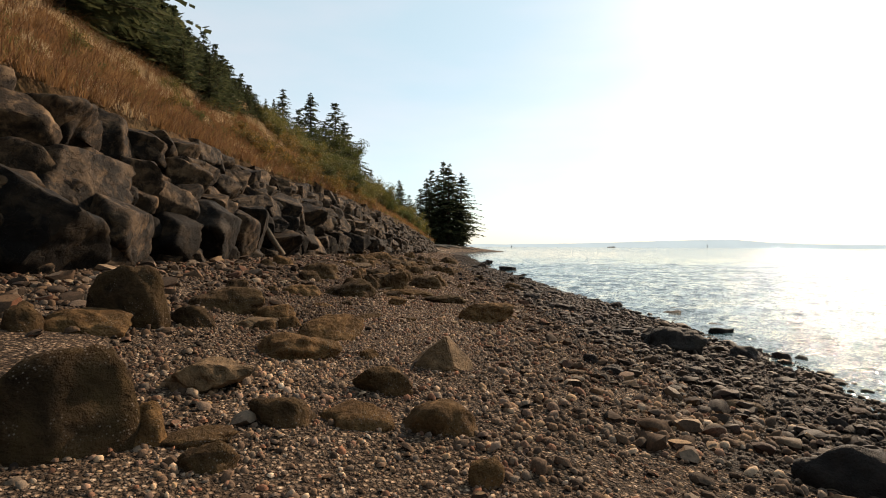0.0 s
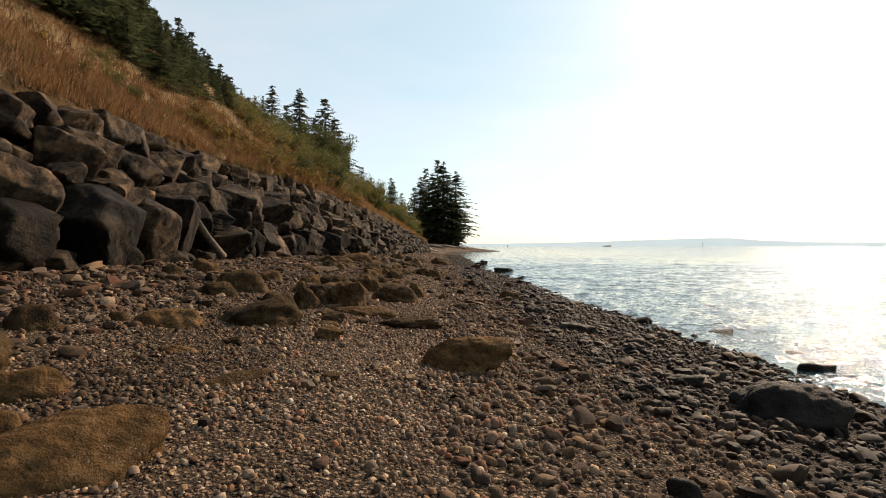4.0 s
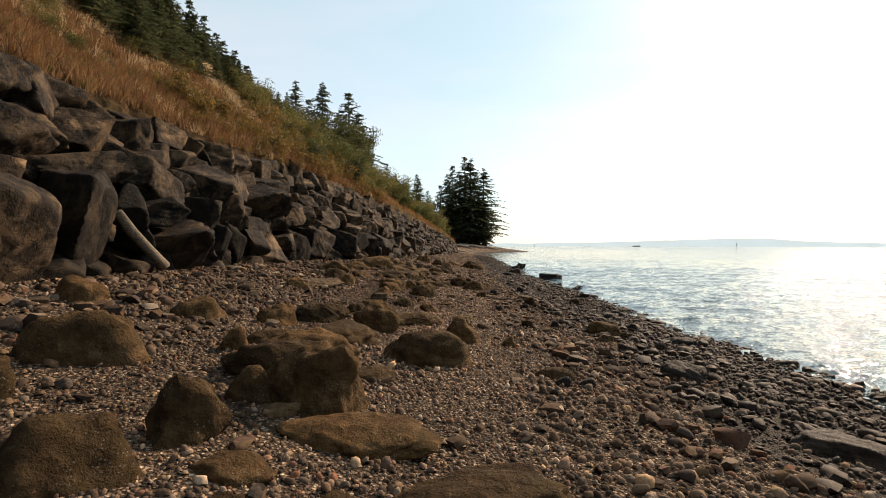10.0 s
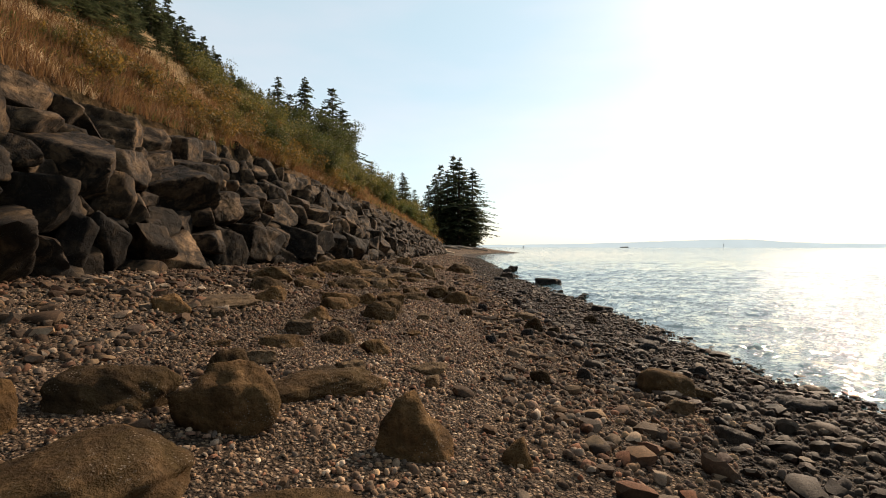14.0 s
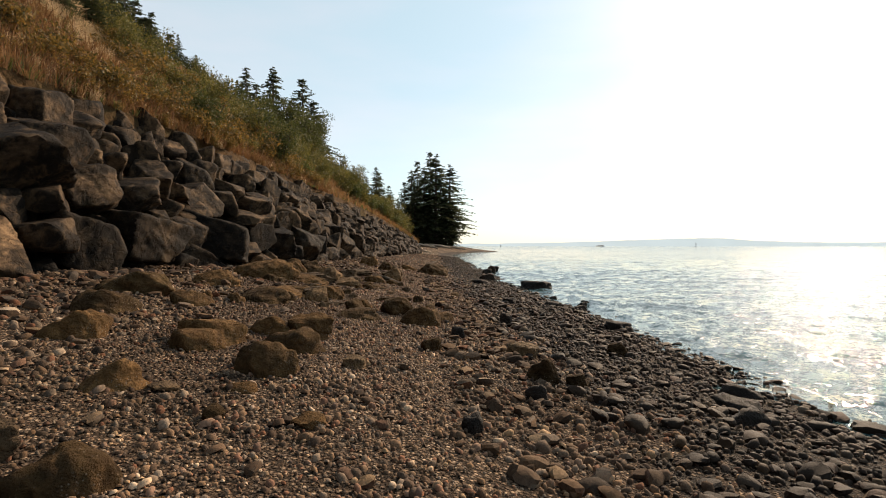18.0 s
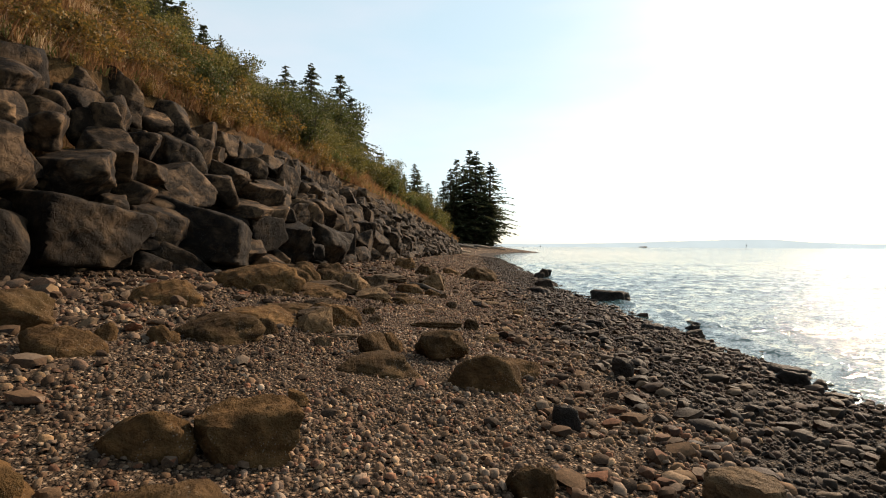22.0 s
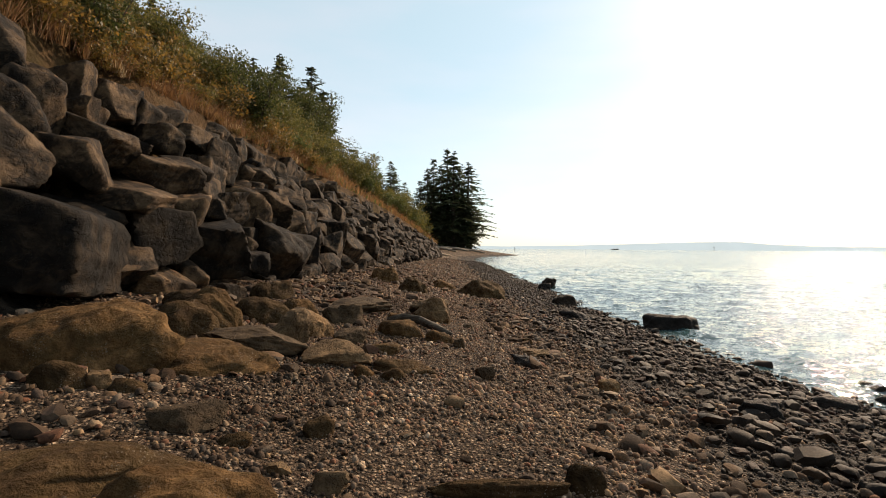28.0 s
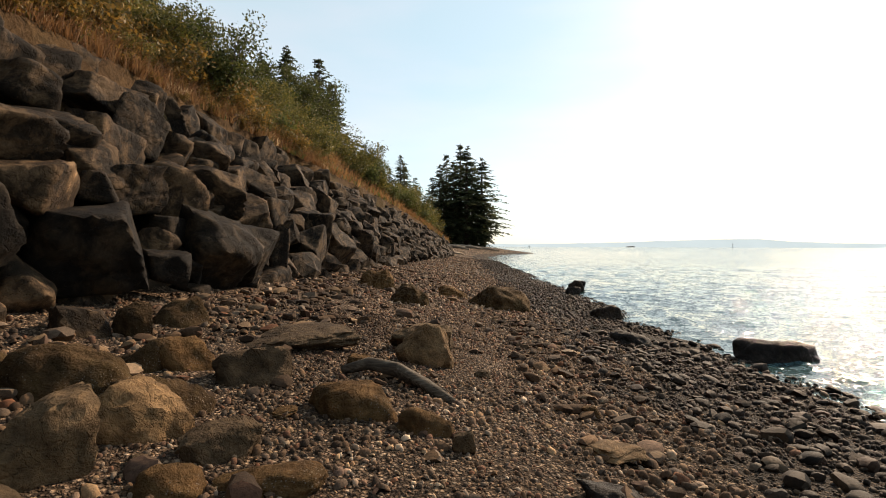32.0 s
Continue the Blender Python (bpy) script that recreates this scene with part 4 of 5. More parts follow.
boulder(5.95, 34.05, 0.27, 0.20, 0.10, -34, 182, "wet")
boulder(6.34, 34.50, 0.31, 0.20, 0.14, -43, 183, "wet")
boulder(-3.33, 34.56, 1.23, 0.81, 0.30, 35, 184)
boulder(-1.53, 35.08, 0.26, 0.17, 0.13, 10, 185)
boulder(-1.89, 35.15, 0.25, 0.16, 0.13, 16, 186)
boulder(2.89, 35.42, 0.44, 0.29, 0.22, -32, 187, "wet")
boulder(-1.43, 35.53, 0.71, 0.47, 0.14, 7, 188)
boulder(-3.29, 35.63, 1.04, 0.69, 0.29, 32, 189, "clean")
boulder(-2.30, 35.64, 0.78, 0.51, 0.26, 20, 190, "clean")
boulder(-0.43, 35.68, 0.24, 0.16, 0.15, -9, 191, "clean")
boulder(-4.24, 35.73, 0.80, 0.53, 0.45, 41, 192)
boulder(1.18, 35.77, 0.27, 0.18, 0.16, -30, 193, "clean")
boulder(5.37, 35.96, 0.40, 0.30, 0.17, 1, 194, "wet")
boulder(-3.11, 36.22, 0.56, 0.37, 0.46, 41, 195, "clean")
boulder(4.46, 36.29, 0.48, 0.36, 0.16, -42, 196, "wet")
boulder(-2.43, 36.34, 0.43, 0.29, 0.14, 31, 197)
boulder(-4.33, 36.35, 0.99, 0.65, 0.57, 25, 198)
boulder(-2.71, 36.53, 0.12, 0.11, 0.06, 16, 199, "clean")
boulder(-1.95, 36.55, 0.73, 0.36, 0.10, 21, 200)
boulder(5.62, 36.75, 0.34, 0.26, 0.20, -43, 201, "wet")
boulder(0.27, 36.80, 0.42, 0.28, 0.16, -15, 202, "wet")
boulder(-2.37, 36.90, 0.51, 0.34, 0.21, 25, 203, "clean")
boulder(-2.98, 36.97, 0.65, 0.43, 0.37, 22, 204, "clean")
boulder(-4.75, 37.20, 1.00, 0.66, 0.41, 36, 205)
boulder(5.98, 37.26, 0.41, 0.27, 0.24, -33, 206, "wet")
boulder(-0.71, 37.38, 0.17, 0.11, 0.16, -1, 207, "clean")
boulder(-3.10, 37.42, 0.72, 0.47, 0.31, 31, 208)
boulder(-3.91, 37.43, 0.91, 0.60, 0.40, 39, 209)
boulder(5.99, 37.59, 0.42, 0.28, 0.23, -25, 210, "wet")
boulder(-2.24, 37.73, 0.24, 0.22, 0.06, 19, 211, "blocky")
boulder(-1.04, 37.75, 0.46, 0.30, 0.19, 4, 212)
boulder(0.51, 37.87, 0.62, 0.41, 0.08, -16, 213, "clean")
boulder(-1.69, 37.98, 0.72, 0.47, 0.24, 12, 214)
boulder(-3.88, 38.35, 0.43, 0.28, 0.28, 33, 215)
boulder(-2.85, 38.56, 0.71, 0.47, 0.34, 22, 216, "clean")
boulder(-3.55, 38.62, 0.56, 0.37, 0.34, 29, 217)
boulder(5.79, 38.79, 0.44, 0.33, 0.10, -18, 218, "wet")
boulder(0.64, 38.89, 0.18, 0.17, 0.12, -1, 219, "blocky")
boulder(-5.06, 39.16, 0.57, 0.37, 0.34, 37, 220, "basalt")
boulder(-4.68, 39.49, 0.40, 0.26, 0.40, 33, 221, "blocky")
boulder(-1.96, 39.58, 0.27, 0.18, 0.15, 11, 222, "blocky")
boulder(-0.44, 39.99, 0.22, 0.20, 0.09, -15, 223, "clean")
boulder(-2.92, 40.26, 1.52, 1.00, 0.26, 18, 224, "clean")
boulder(-1.21, 40.29, 0.72, 0.48, 0.51, 1, 225, "clean")
boulder(-4.66, 40.47, 0.73, 0.48, 0.36, 29, 226)
boulder(-1.31, 41.05, 0.89, 0.59, 0.38, 4, 227, "clean")
boulder(5.44, 43.63, 1.39, 0.91, 0.49, -31, 229, "wet")
boulder(2.92, 44.31, 0.79, 0.60, 0.28, 7, 230, "wet")
boulder(-2.04, 46.78, 1.01, 0.67, 0.54, 6, 231)
boulder(0.44, 48.19, 1.73, 1.14, 0.63, -5, 232)
boulder(3.65, 48.80, 0.91, 0.60, 0.40, -16, 233, "wet")
boulder(-0.92, 49.58, 0.97, 0.64, 0.37, 1, 234)
boulder(-3.42, 49.71, 1.11, 0.84, 0.60, 22, 235)
boulder(4.50, 57.08, 0.64, 0.48, 0.39, 10, 236, "wet")
boulder(5.00, 58.63, 0.73, 0.48, 0.62, -13, 237, "wet")
boulder(5.29, 59.92, 0.78, 0.52, 0.58, -13, 238, "wet")
boulder(-2.12, 11.55, 1.10, 0.74, 0.36, 30, 1)

# ---- driftwood and sea marks ----
def tube(path, radii, sides=10, seed=0, rough=0.0):
    """A tapering round limb along a path of points."""
    r = np.random.RandomState(seed)
    path = [Vector(p) for p in path]
    rows = []
    for k, p in enumerate(path):
        way = (path[min(k + 1, len(path) - 1)] - path[max(k - 1, 0)]).normalized()
        side = way.cross(Vector((0.2, 0.1, 1))).normalized()
        other = way.cross(side)
        rows.append([tuple(p + (side * math.cos(a) + other * math.sin(a)) * radii[k] * (1 + rough * r.uniform(-1, 1))) for a in np.linspace(0, 2 * math.pi, sides, endpoint=False)])
    n = len(path)
    v = [q for row in rows for q in row] + [tuple(path[0]), tuple(path[-1])]
    f = []
    for k in range(n - 1):
        for s in range(sides):
            a, b = k * sides + s, k * sides + (s + 1) % sides
            f += [(a, b, b + sides), (a, b + sides, a + sides)]
    for s in range(sides):
        f += [(n * sides, (s + 1) % sides, s), (n * sides + 1, (n - 1) * sides + s, (n - 1) * sides + (s + 1) % sides)]
    return np.array(v), np.array(f)


def driftwood_log(points, radii, label, seed, mat=DRIFTWOOD):
    o = Vector(points[0])
    v, f = tube([Vector(p) - o for p in points], radii, 7, seed, 0.18)
    ob = new("driftwood_log", mesh_of("driftwood_log", v, f, mat))
    ob.location = o
    return tagged(ob, label, "driftwood", "driftwood on the beach")


g = lambda x, y, up=0.0: (x, y, float(beach_z(x, y)) + up)
driftwood_log([g(-2.05, 39.1, 0.06), g(-1.78, 39.25, 0.13), g(-1.45, 39.2, 0.12), g(-1.1, 38.95, 0.07), g(-0.8, 38.65, 0.0)], (0.05, 0.08, 0.09, 0.08, 0.05), "brown curved driftwood log lying on the pebbles", 1, BROWN_LOG)
driftwood_log([(-6.66, 20.95, 1.72), (-6.79, 20.65, 2.05), (-6.94, 20.3, 2.45), (-7.06, 20.0, 2.85)], (0.125, 0.12, 0.115, 0.10), "weathered timber leaning against the rock wall", 2)
for k, (x, y, dx, dy, rad) in enumerate(((-8, 172, 9, 2, 0.45), (-2, 177, 8, 2, 0.4), (3, 180, 8, 1, 0.35), (-4, 168, 6, -3, 0.35), (-7, 140, 5, 6, 0.35), (-5, 122, 5, 3, 0.25))):
    driftwood_log([g(x, y, 0.35), g(x + dx / 2, y + dy / 2, 0.45), g(x + dx, y + dy, 0.3)], (rad, rad * 0.9, rad * 0.6), "bleached driftwood log stranded on the far beach", 10 + k, BLEACHED)


def sea_mark(x, y, high, label):
    base = tagged(new("channel_marker"), label, "sea mark")
    base.location = (x, y, 0)
    for dx, dy in ((-1.2, -1.2), (1.2, -1.2), (0, 1.3)):
        v, f = tube([(dx, dy, -2), (dx * 0.4, dy * 0.4, high * 0.7)], (0.35, 0.3), 8)
        part("leg", mesh_of("leg", v, f, DARK_STEEL), base)
    v, f = tube([(0, 0, high * 0.66), (0, 0, high * 0.74)], (1.6, 1.6), 12)
    part("platform", mesh_of("platform", v, f, DARK_STEEL), base)
    v, f = tube([(0, 0, high * 0.74), (0, 0, high)], (0.4, 0.3), 8)
    part("mast", mesh_of("mast", v, f, DARK_STEEL), base)
    return base


sea_mark(777, 1499, 13.0, "dark steel channel marker standing far out in the sea")
sea_mark(160, 1200, 5.0, "small dark channel marker near the far shore")
isle_v, isle_f = rock_shape(np.random.RandomState(77), 4, (52, 30, 14), 0.5, 0.25)
isle = new("rock_islet", mesh_of("rock_islet", isle_v, isle_f, WET_STONE))
isle.location = (826, 2500, -1.5)
tagged(isle, "low dark rock islet far out in the sea", "islet")

# ---- plants on the bank ----
def blades(pts, length, width, lean, seed, droop=0.35):
    """Grass blades or dead stalks: a bent two-piece sliver at each point."""
    r = np.random.RandomState(seed)
    n = len(pts)
    a = r.uniform(0, 6.283, n)
    L = length * r.uniform(0.55, 1.25, n)
    tilt = r.normal(0, lean, (n, 2)) + np.array([0.12, -0.05])
    up = np.stack([tilt[:, 0], tilt[:, 1], np.ones(n)], -1)
    up /= np.linalg.norm(up, axis=1)[:, None]
    side = np.stack([np.cos(a), np.sin(a), 0 * a], -1) * (width * r.uniform(0.6, 1.3, n))[:, None]
    mid = pts + up * (0.6 * L)[:, None]
    tip = pts + up * L[:, None] + np.stack([tilt[:, 0] * 1.5, tilt[:, 1] * 1.5, -droop * np.abs(r.normal(0, 0.5, n))], -1) * (0.5 * L)[:, None]
    v = np.stack([pts - side, pts + side, mid - side * 0.8, mid + side * 0.8, tip], 1).reshape(-1, 3)
    k = np.arange(n)[:, None] * 5
    f = np.concatenate([k + np.array([0, 1, 3]), k + np.array([0, 3, 2]), k + np.array([2, 3, 4])], 0)
    return v, f


def on_bank(n, y0, y1, d0, d1, seed, clump=0.0):
    r = np.random.RandomState(seed)
    y = r.uniform(y0, y1, n)
    d = r.uniform(d0, d1, n)
    x = bank_x(y) - d
    if clump:
        ok = waves(x, y, clump, seed) > -0.1 + r.normal(0, 0.25, n)
        x, y = x[ok], y[ok]
    bare = np.abs(x - (-14.75 - 0.12 * (y - 31))) / 0.5 + np.abs(y - 31) / 2.4 < 1
    x, y = x[~bare], y[~bare]
    return np.stack([x, y, bank_z(x, y) - 0.03], -1)


def stuff(name, v, f, mat, label, category, smooth=False, crisp=0):
    return tagged(new(name, mesh_of(name, v, f, mat, smooth, crisp)), label, category, kind="stuff")


def tufts(pts, length, width, count, seed, spread=0.09, fan=0.45):
    """Clumps of blades that fan out from each point."""
    r = np.random.RandomState(seed)
    n = len(pts)
    size = np.repeat(r.uniform(0.6, 1.3, n), count)
    a = r.uniform(0, 6.283, n * count)
    q = r.uniform(0, 1, n * count) ** 0.6
    out = np.stack([np.cos(a), np.sin(a)], -1) * q[:, None]
    base = np.repeat(pts, count, 0)
    base[:, :2] += out * spread
    L = length * size * r.uniform(0.6, 1.15, n * count)
    tilt = out * fan + r.normal(0, 0.12, (n * count, 2)) + np.array([0.14, -0.06])
    up = np.concatenate([tilt, np.ones((n * count, 1))], 1)
    up /= np.linalg.norm(up, axis=1)[:, None]
    side = np.stack([-np.sin(a), np.cos(a), 0 * a], -1) * (width * r.uniform(0.6, 1.3, n * count))[:, None]
    mid = base + up * (0.55 * L)[:, None]
    tip = mid + np.concatenate([tilt * 1.5, (0.75 - 0.9 * q)[:, None]], 1) * (0.42 * L)[:, None]
    v = np.stack([base - side, base + side, mid - side * 0.75, mid + side * 0.75, tip], 1).reshape(-1, 3)
    k = np.arange(n * count)[:, None] * 5
    return v, np.concatenate([k + np.array([0, 1, 3]), k + np.array([0, 3, 2]), k + np.array([2, 3, 4])], 0)


def split(pts, size, seed, level):
    """Divides places into two lots by soft patches of about that size."""
    there = waves(pts[:, 0], pts[:, 1], size, seed) + np.random.RandomState(seed).normal(0, 0.22, len(pts)) > level
    return pts[there], pts[~there]


upper = np.concatenate([on_bank(9500, 6, 64, 3.5, 17.5, 12), on_bank(2500, 20, 52, 4.5, 12, 19)])
lower = on_bank(5200, 6, 64, -1.0, 4.5, 1)
pale_up, brown_up = split(upper, 5.5, 52, -0.3)
pale_low, brown_low = split(lower, 3.2, 53, 0.75)
stuff("straw_grass", *tufts(np.concatenate([pale_up, pale_low]), 0.5, 0.0085, 15, 3), STRAW, "tufts of pale straw-coloured grass on the bank", "grass")
stuff("dry_grass", *tufts(np.concatenate([brown_up, brown_low]), 0.55, 0.011, 13, 33), DRY_GRASS, "tufts of dry brown grass covering the bank", "grass")
stuff("dry_grass", *blades(on_bank(22000, 62, 150, -0.1, 18, 4), 0.75, 0.035, 0.3, 5), DRY_GRASS, "dry golden grass on the far bank", "grass")
red = np.concatenate([on_bank(14000, 6, 40, -0.2, 8.0, 6, 2.4), on_bank(8000, 6, 62, -1.0, 1.3, 13), on_bank(6000, 34, 64, 0.0, 8, 7, 3.5)])
stuff("dead_stalks", *blades(red, 0.8, 0.009, 0.3, 8, 0.25), RED_STALK, "red-brown dead weed stalks above the rock wall", "weeds")
green = np.concatenate([on_bank(1600, 8, 62, 0.5, 12, 9, 4.5), on_bank(1200, 8, 62, -0.1, 3, 14, 1.6)])
stuff("green_weeds", *tufts(green, 0.4, 0.012, 10, 11, 0.12, 0.7), GREEN_GRASS, "patches of green weeds among the dry grass", "weeds")
stuff("green_weeds", *blades(on_bank(9000, 62, 140, 0, 12, 10, 8.0), 0.5, 0.03, 0.4, 17), GREEN_GRASS, "green weeds on the far bank", "weeds")


def leaf_cloud(r, centres, radius, count, size, squash=0.8):
    """Leaves scattered in clumps round the twig ends: bent quads of their own tilt."""
    c = centres[r.randint(0, len(centres), count)]
    off = r.normal(size=(count, 3))
    off *= (radius * r.uniform(0.25, 1.0, count) ** 0.6 / np.linalg.norm(off, axis=1))[:, None]
    off[:, 2] *= squash
    p = c + off
    a = r.normal(size=(count, 3))
    a /= np.linalg.norm(a, axis=1)[:, None]
    b = np.cross(a, r.normal(size=(count, 3)))
    b /= np.linalg.norm(b, axis=1)[:, None]
    s = (size * r.uniform(0.6, 1.4, count))[:, None]
    v = np.stack([p - a * s, p + b * s * 0.5, p + a * s, p - b * s * 0.5], 1).reshape(-1, 3)
    k = np.arange(count)[:, None] * 4
    return v, k + np.array([0, 1, 2, 3])


def branching(r, height, spread, limbs, radius, twigs=4):
    """Limbs from the ground up and out with side twigs: their tubes, and the ends on which leaves sit."""
    sets, ends = [], []
    for k in range(limbs):
        a = 6.283 * k / limbs + r.uniform(-0.5, 0.5)
        reach = spread * r.uniform(0.3, 1.0)
        top = height * r.uniform(0.6, 1.0)
        pts = [Vector((math.cos(a) * reach * t ** 1.3 + r.normal(0, 0.03) * height * t, math.sin(a) * reach * t ** 1.3 + r.normal(0, 0.03) * height * t, top * t)) for t in (0, 0.25, 0.5, 0.75, 1.0)]
        pieces = [tube(pts, [radius * q for q in (1, 0.8, 0.6, 0.4, 0.15)], 5)]
        ends.append(tuple(pts[-1]))
        for j in range(twigs):
            t = r.uniform(0.25, 0.95)
            i = min(int(t * 4), 3)
            p = pts[i].lerp(pts[i + 1], t * 4 - i)
            w = Vector((r.normal(0, 1), r.normal(0, 1), r.uniform(0.1, 1.0))).normalized() * height * r.uniform(0.1, 0.24)
            pieces.append(tube([p, p + w], [radius * 0.3, radius * 0.06], 3))
            ends.append(tuple(p + w)), ends.append(tuple(p + w * 0.6))
        sets.append(pieces)
    return sets, np.array(ends)


def shrub(name, seed, height, spread, limbs, leaves, leaf, mat, clump, radius, label, category, group):
    r = np.random.RandomState(seed)
    ob = tagged(new(name), label, category, group)
    sets, ends = branching(r, height, spread, limbs, radius)
    if name == "alder_shrub":
        for limb, *twigs in sets:
            bough = part("limb", mesh_of("limb", *limb, BARK), ob)
            for twig in twigs:
                part("twig", mesh_of("twig", *twig, BARK), bough)
    else:
        tagged(part("branchwork", mesh_of("branchwork", *joined([q for pieces in sets for q in pieces]), BARK), ob), kind="stuff")
    v, f = leaf_cloud(r, ends, clump, leaves, leaf)
    tagged(part("foliage", mesh_of("foliage", v, f, mat, False), ob), kind="stuff")
    return ob


def bank_place(y, d, scale, turn, sink=0.1):
    x = float(bank_x(y)) - d
    return pose(x, y, float(bank_z(x, y)) - sink, 0, 0, turn) @ Matrix.Diagonal((scale, scale, scale, 1))


def planted(originals, places, seed, sink=0.1):
    """The first of each kind, then copies, at (along the shore, up the bank, scale)."""
    r = random.Random(seed)
    for k, (y, d, s) in enumerate(places):
        ob = originals[k % len(originals)]
        m = bank_place(y, d, s, r.uniform(0, 360), sink)
        if k < len(originals):
            ob.matrix_basis = m
        else:
            copy_thing(ob, m)


rr = random.Random(40)
brambles = [shrub("bramble_bush", 50 + k, 1.1, 1.0, 6, 850, 0.065, BRAMBLE, 0.34, 0.012, "yellowing bramble bush growing above the rock wall", "bush", "brambles on the bank") for k in range(3)]
spots = [(rr.uniform(29, 41), rr.uniform(0.3, 3.5), rr.uniform(0.6, 1.0)) for k in range(16)] + [(rr.uniform(41, 58), rr.uniform(0.5, 5), rr.uniform(0.8, 1.4)) for k in range(36)] + [(rr.uniform(34, 56), rr.uniform(0.4, 3.5), rr.uniform(0.7, 1.2)) for k in range(26)] + [(rr.uniform(10, 34), rr.uniform(0.6, 7), rr.uniform(0.4, 0.85)) for k in range(22)] + [(rr.uniform(20, 62), rr.uniform(-0.7, 0.3), rr.uniform(0.35, 0.65)) for k in range(44)] + [(rr.uniform(34, 62), rr.uniform(0.2, 2.4), rr.uniform(0.55, 1.0)) for k in range(50)] + [(rr.uniform(24, 62), rr.uniform(0.2, 1.6), rr.uniform(0.45, 0.8)) for k in range(46)] + [(rr.uniform(44, 62), rr.uniform(1.5, 8.5), rr.uniform(0.8, 1.5)) for k in range(36)]
planted(brambles, spots, 1)

alders = [shrub("alder_shrub", 60 + k, 4.6, 2.2, 9, 5200, 0.08, ALDER, 0.66, 0.05, "tall olive-green leafy shrub on the bank", "shrub", "leafy shrubs on the bank") for k in range(3)]
spots = [(89.9, 15.2, 1.29), (83.5, 10.7, 1.21), (89.7, 12.9, 1.21), (92.4, 12.6, 1.29), (91.6, 18.6, 1.13), (88.8, 19.7, 0.89), (84.5, 19.0, 0.68), (82.8, 19.6, 0.65),
         (80.5, 19.5, 0.65), (104.5, 15.7, 0.97), (110.9, 16.3, 0.52), (71.1, 7.1, 0.56), (94.1, 14.0, 0.97), (90.0, 19.1, 0.52), (77.5, 18.8, 0.58), (75.4, 18.5, 0.58),
         (72.6, 17.8, 0.58), (74.9, 21.3, 0.52), (77.7, 19.6, 0.48), (80.6, 18.0, 0.48), (51.5, 0.7, 0.65), (52.9, 2.9, 0.48), (41.6, 0.7, 0.42), (114.5, 12.0, 0.48),
         (117.4, 9.8, 0.48), (115.5, 6.7, 0.48), (122.5, 4.9, 0.48), (82.9, 3.4, 0.65), (113.8, 5.6, 0.65), (100.5, 1.9, 0.56)]
planted(alders, spots, 2)

bushes = [shrub("leafy_bush", 90 + k, 2.3, 1.5, 9, 2000, 0.066, HAZEL, 0.5, 0.025, "dense yellow-green autumn bush on the bank", "bush", "leafy bushes on the bank") for k in range(2)]
rb = random.Random(61)
spots = [(rb.uniform(44, 66), rb.uniform(1.5, 11), rb.uniform(0.6, 1.1)) for k in range(34)] + [(rb.uniform(11, 42), rb.uniform(2.0, 11), rb.uniform(0.22, 0.5)) for k in range(18)] + [(rb.uniform(40, 64), rb.uniform(0.6, 3), rb.uniform(0.35, 0.6)) for k in range(18)] + [(rb.uniform(66, 120), rb.uniform(0.8, 12), rb.uniform(0.8, 1.5)) for k in range(46)]
planted(bushes, spots, 12)

weeds = [shrub("broom_shrub", 70 + k, 1.3, 0.6, 12, 1300, 0.05, GREEN_GRASS, 0.26, 0.012, "fresh green broom shrub on the bank", "shrub", "broom shrubs on the bank") for k in range(2)]
spots = [(57.0, 0.8, 1.3), (14, 5.5, 0.9), (20, 7.0, 0.8), (26, 3.0, 0.7), (35, 6.5, 0.8), (12.5, 2.5, 0.8), (76, 1.5, 1.6), (82, 1.2, 1.5), (88, 1.5, 1.6), (94, 1.0, 1.5), (30, 9.5, 0.8), (17, 10, 0.8), (23, 12, 0.9), (100, 1.5, 1.6), (106, 2.0, 1.6)]
planted(weeds, spots, 3)


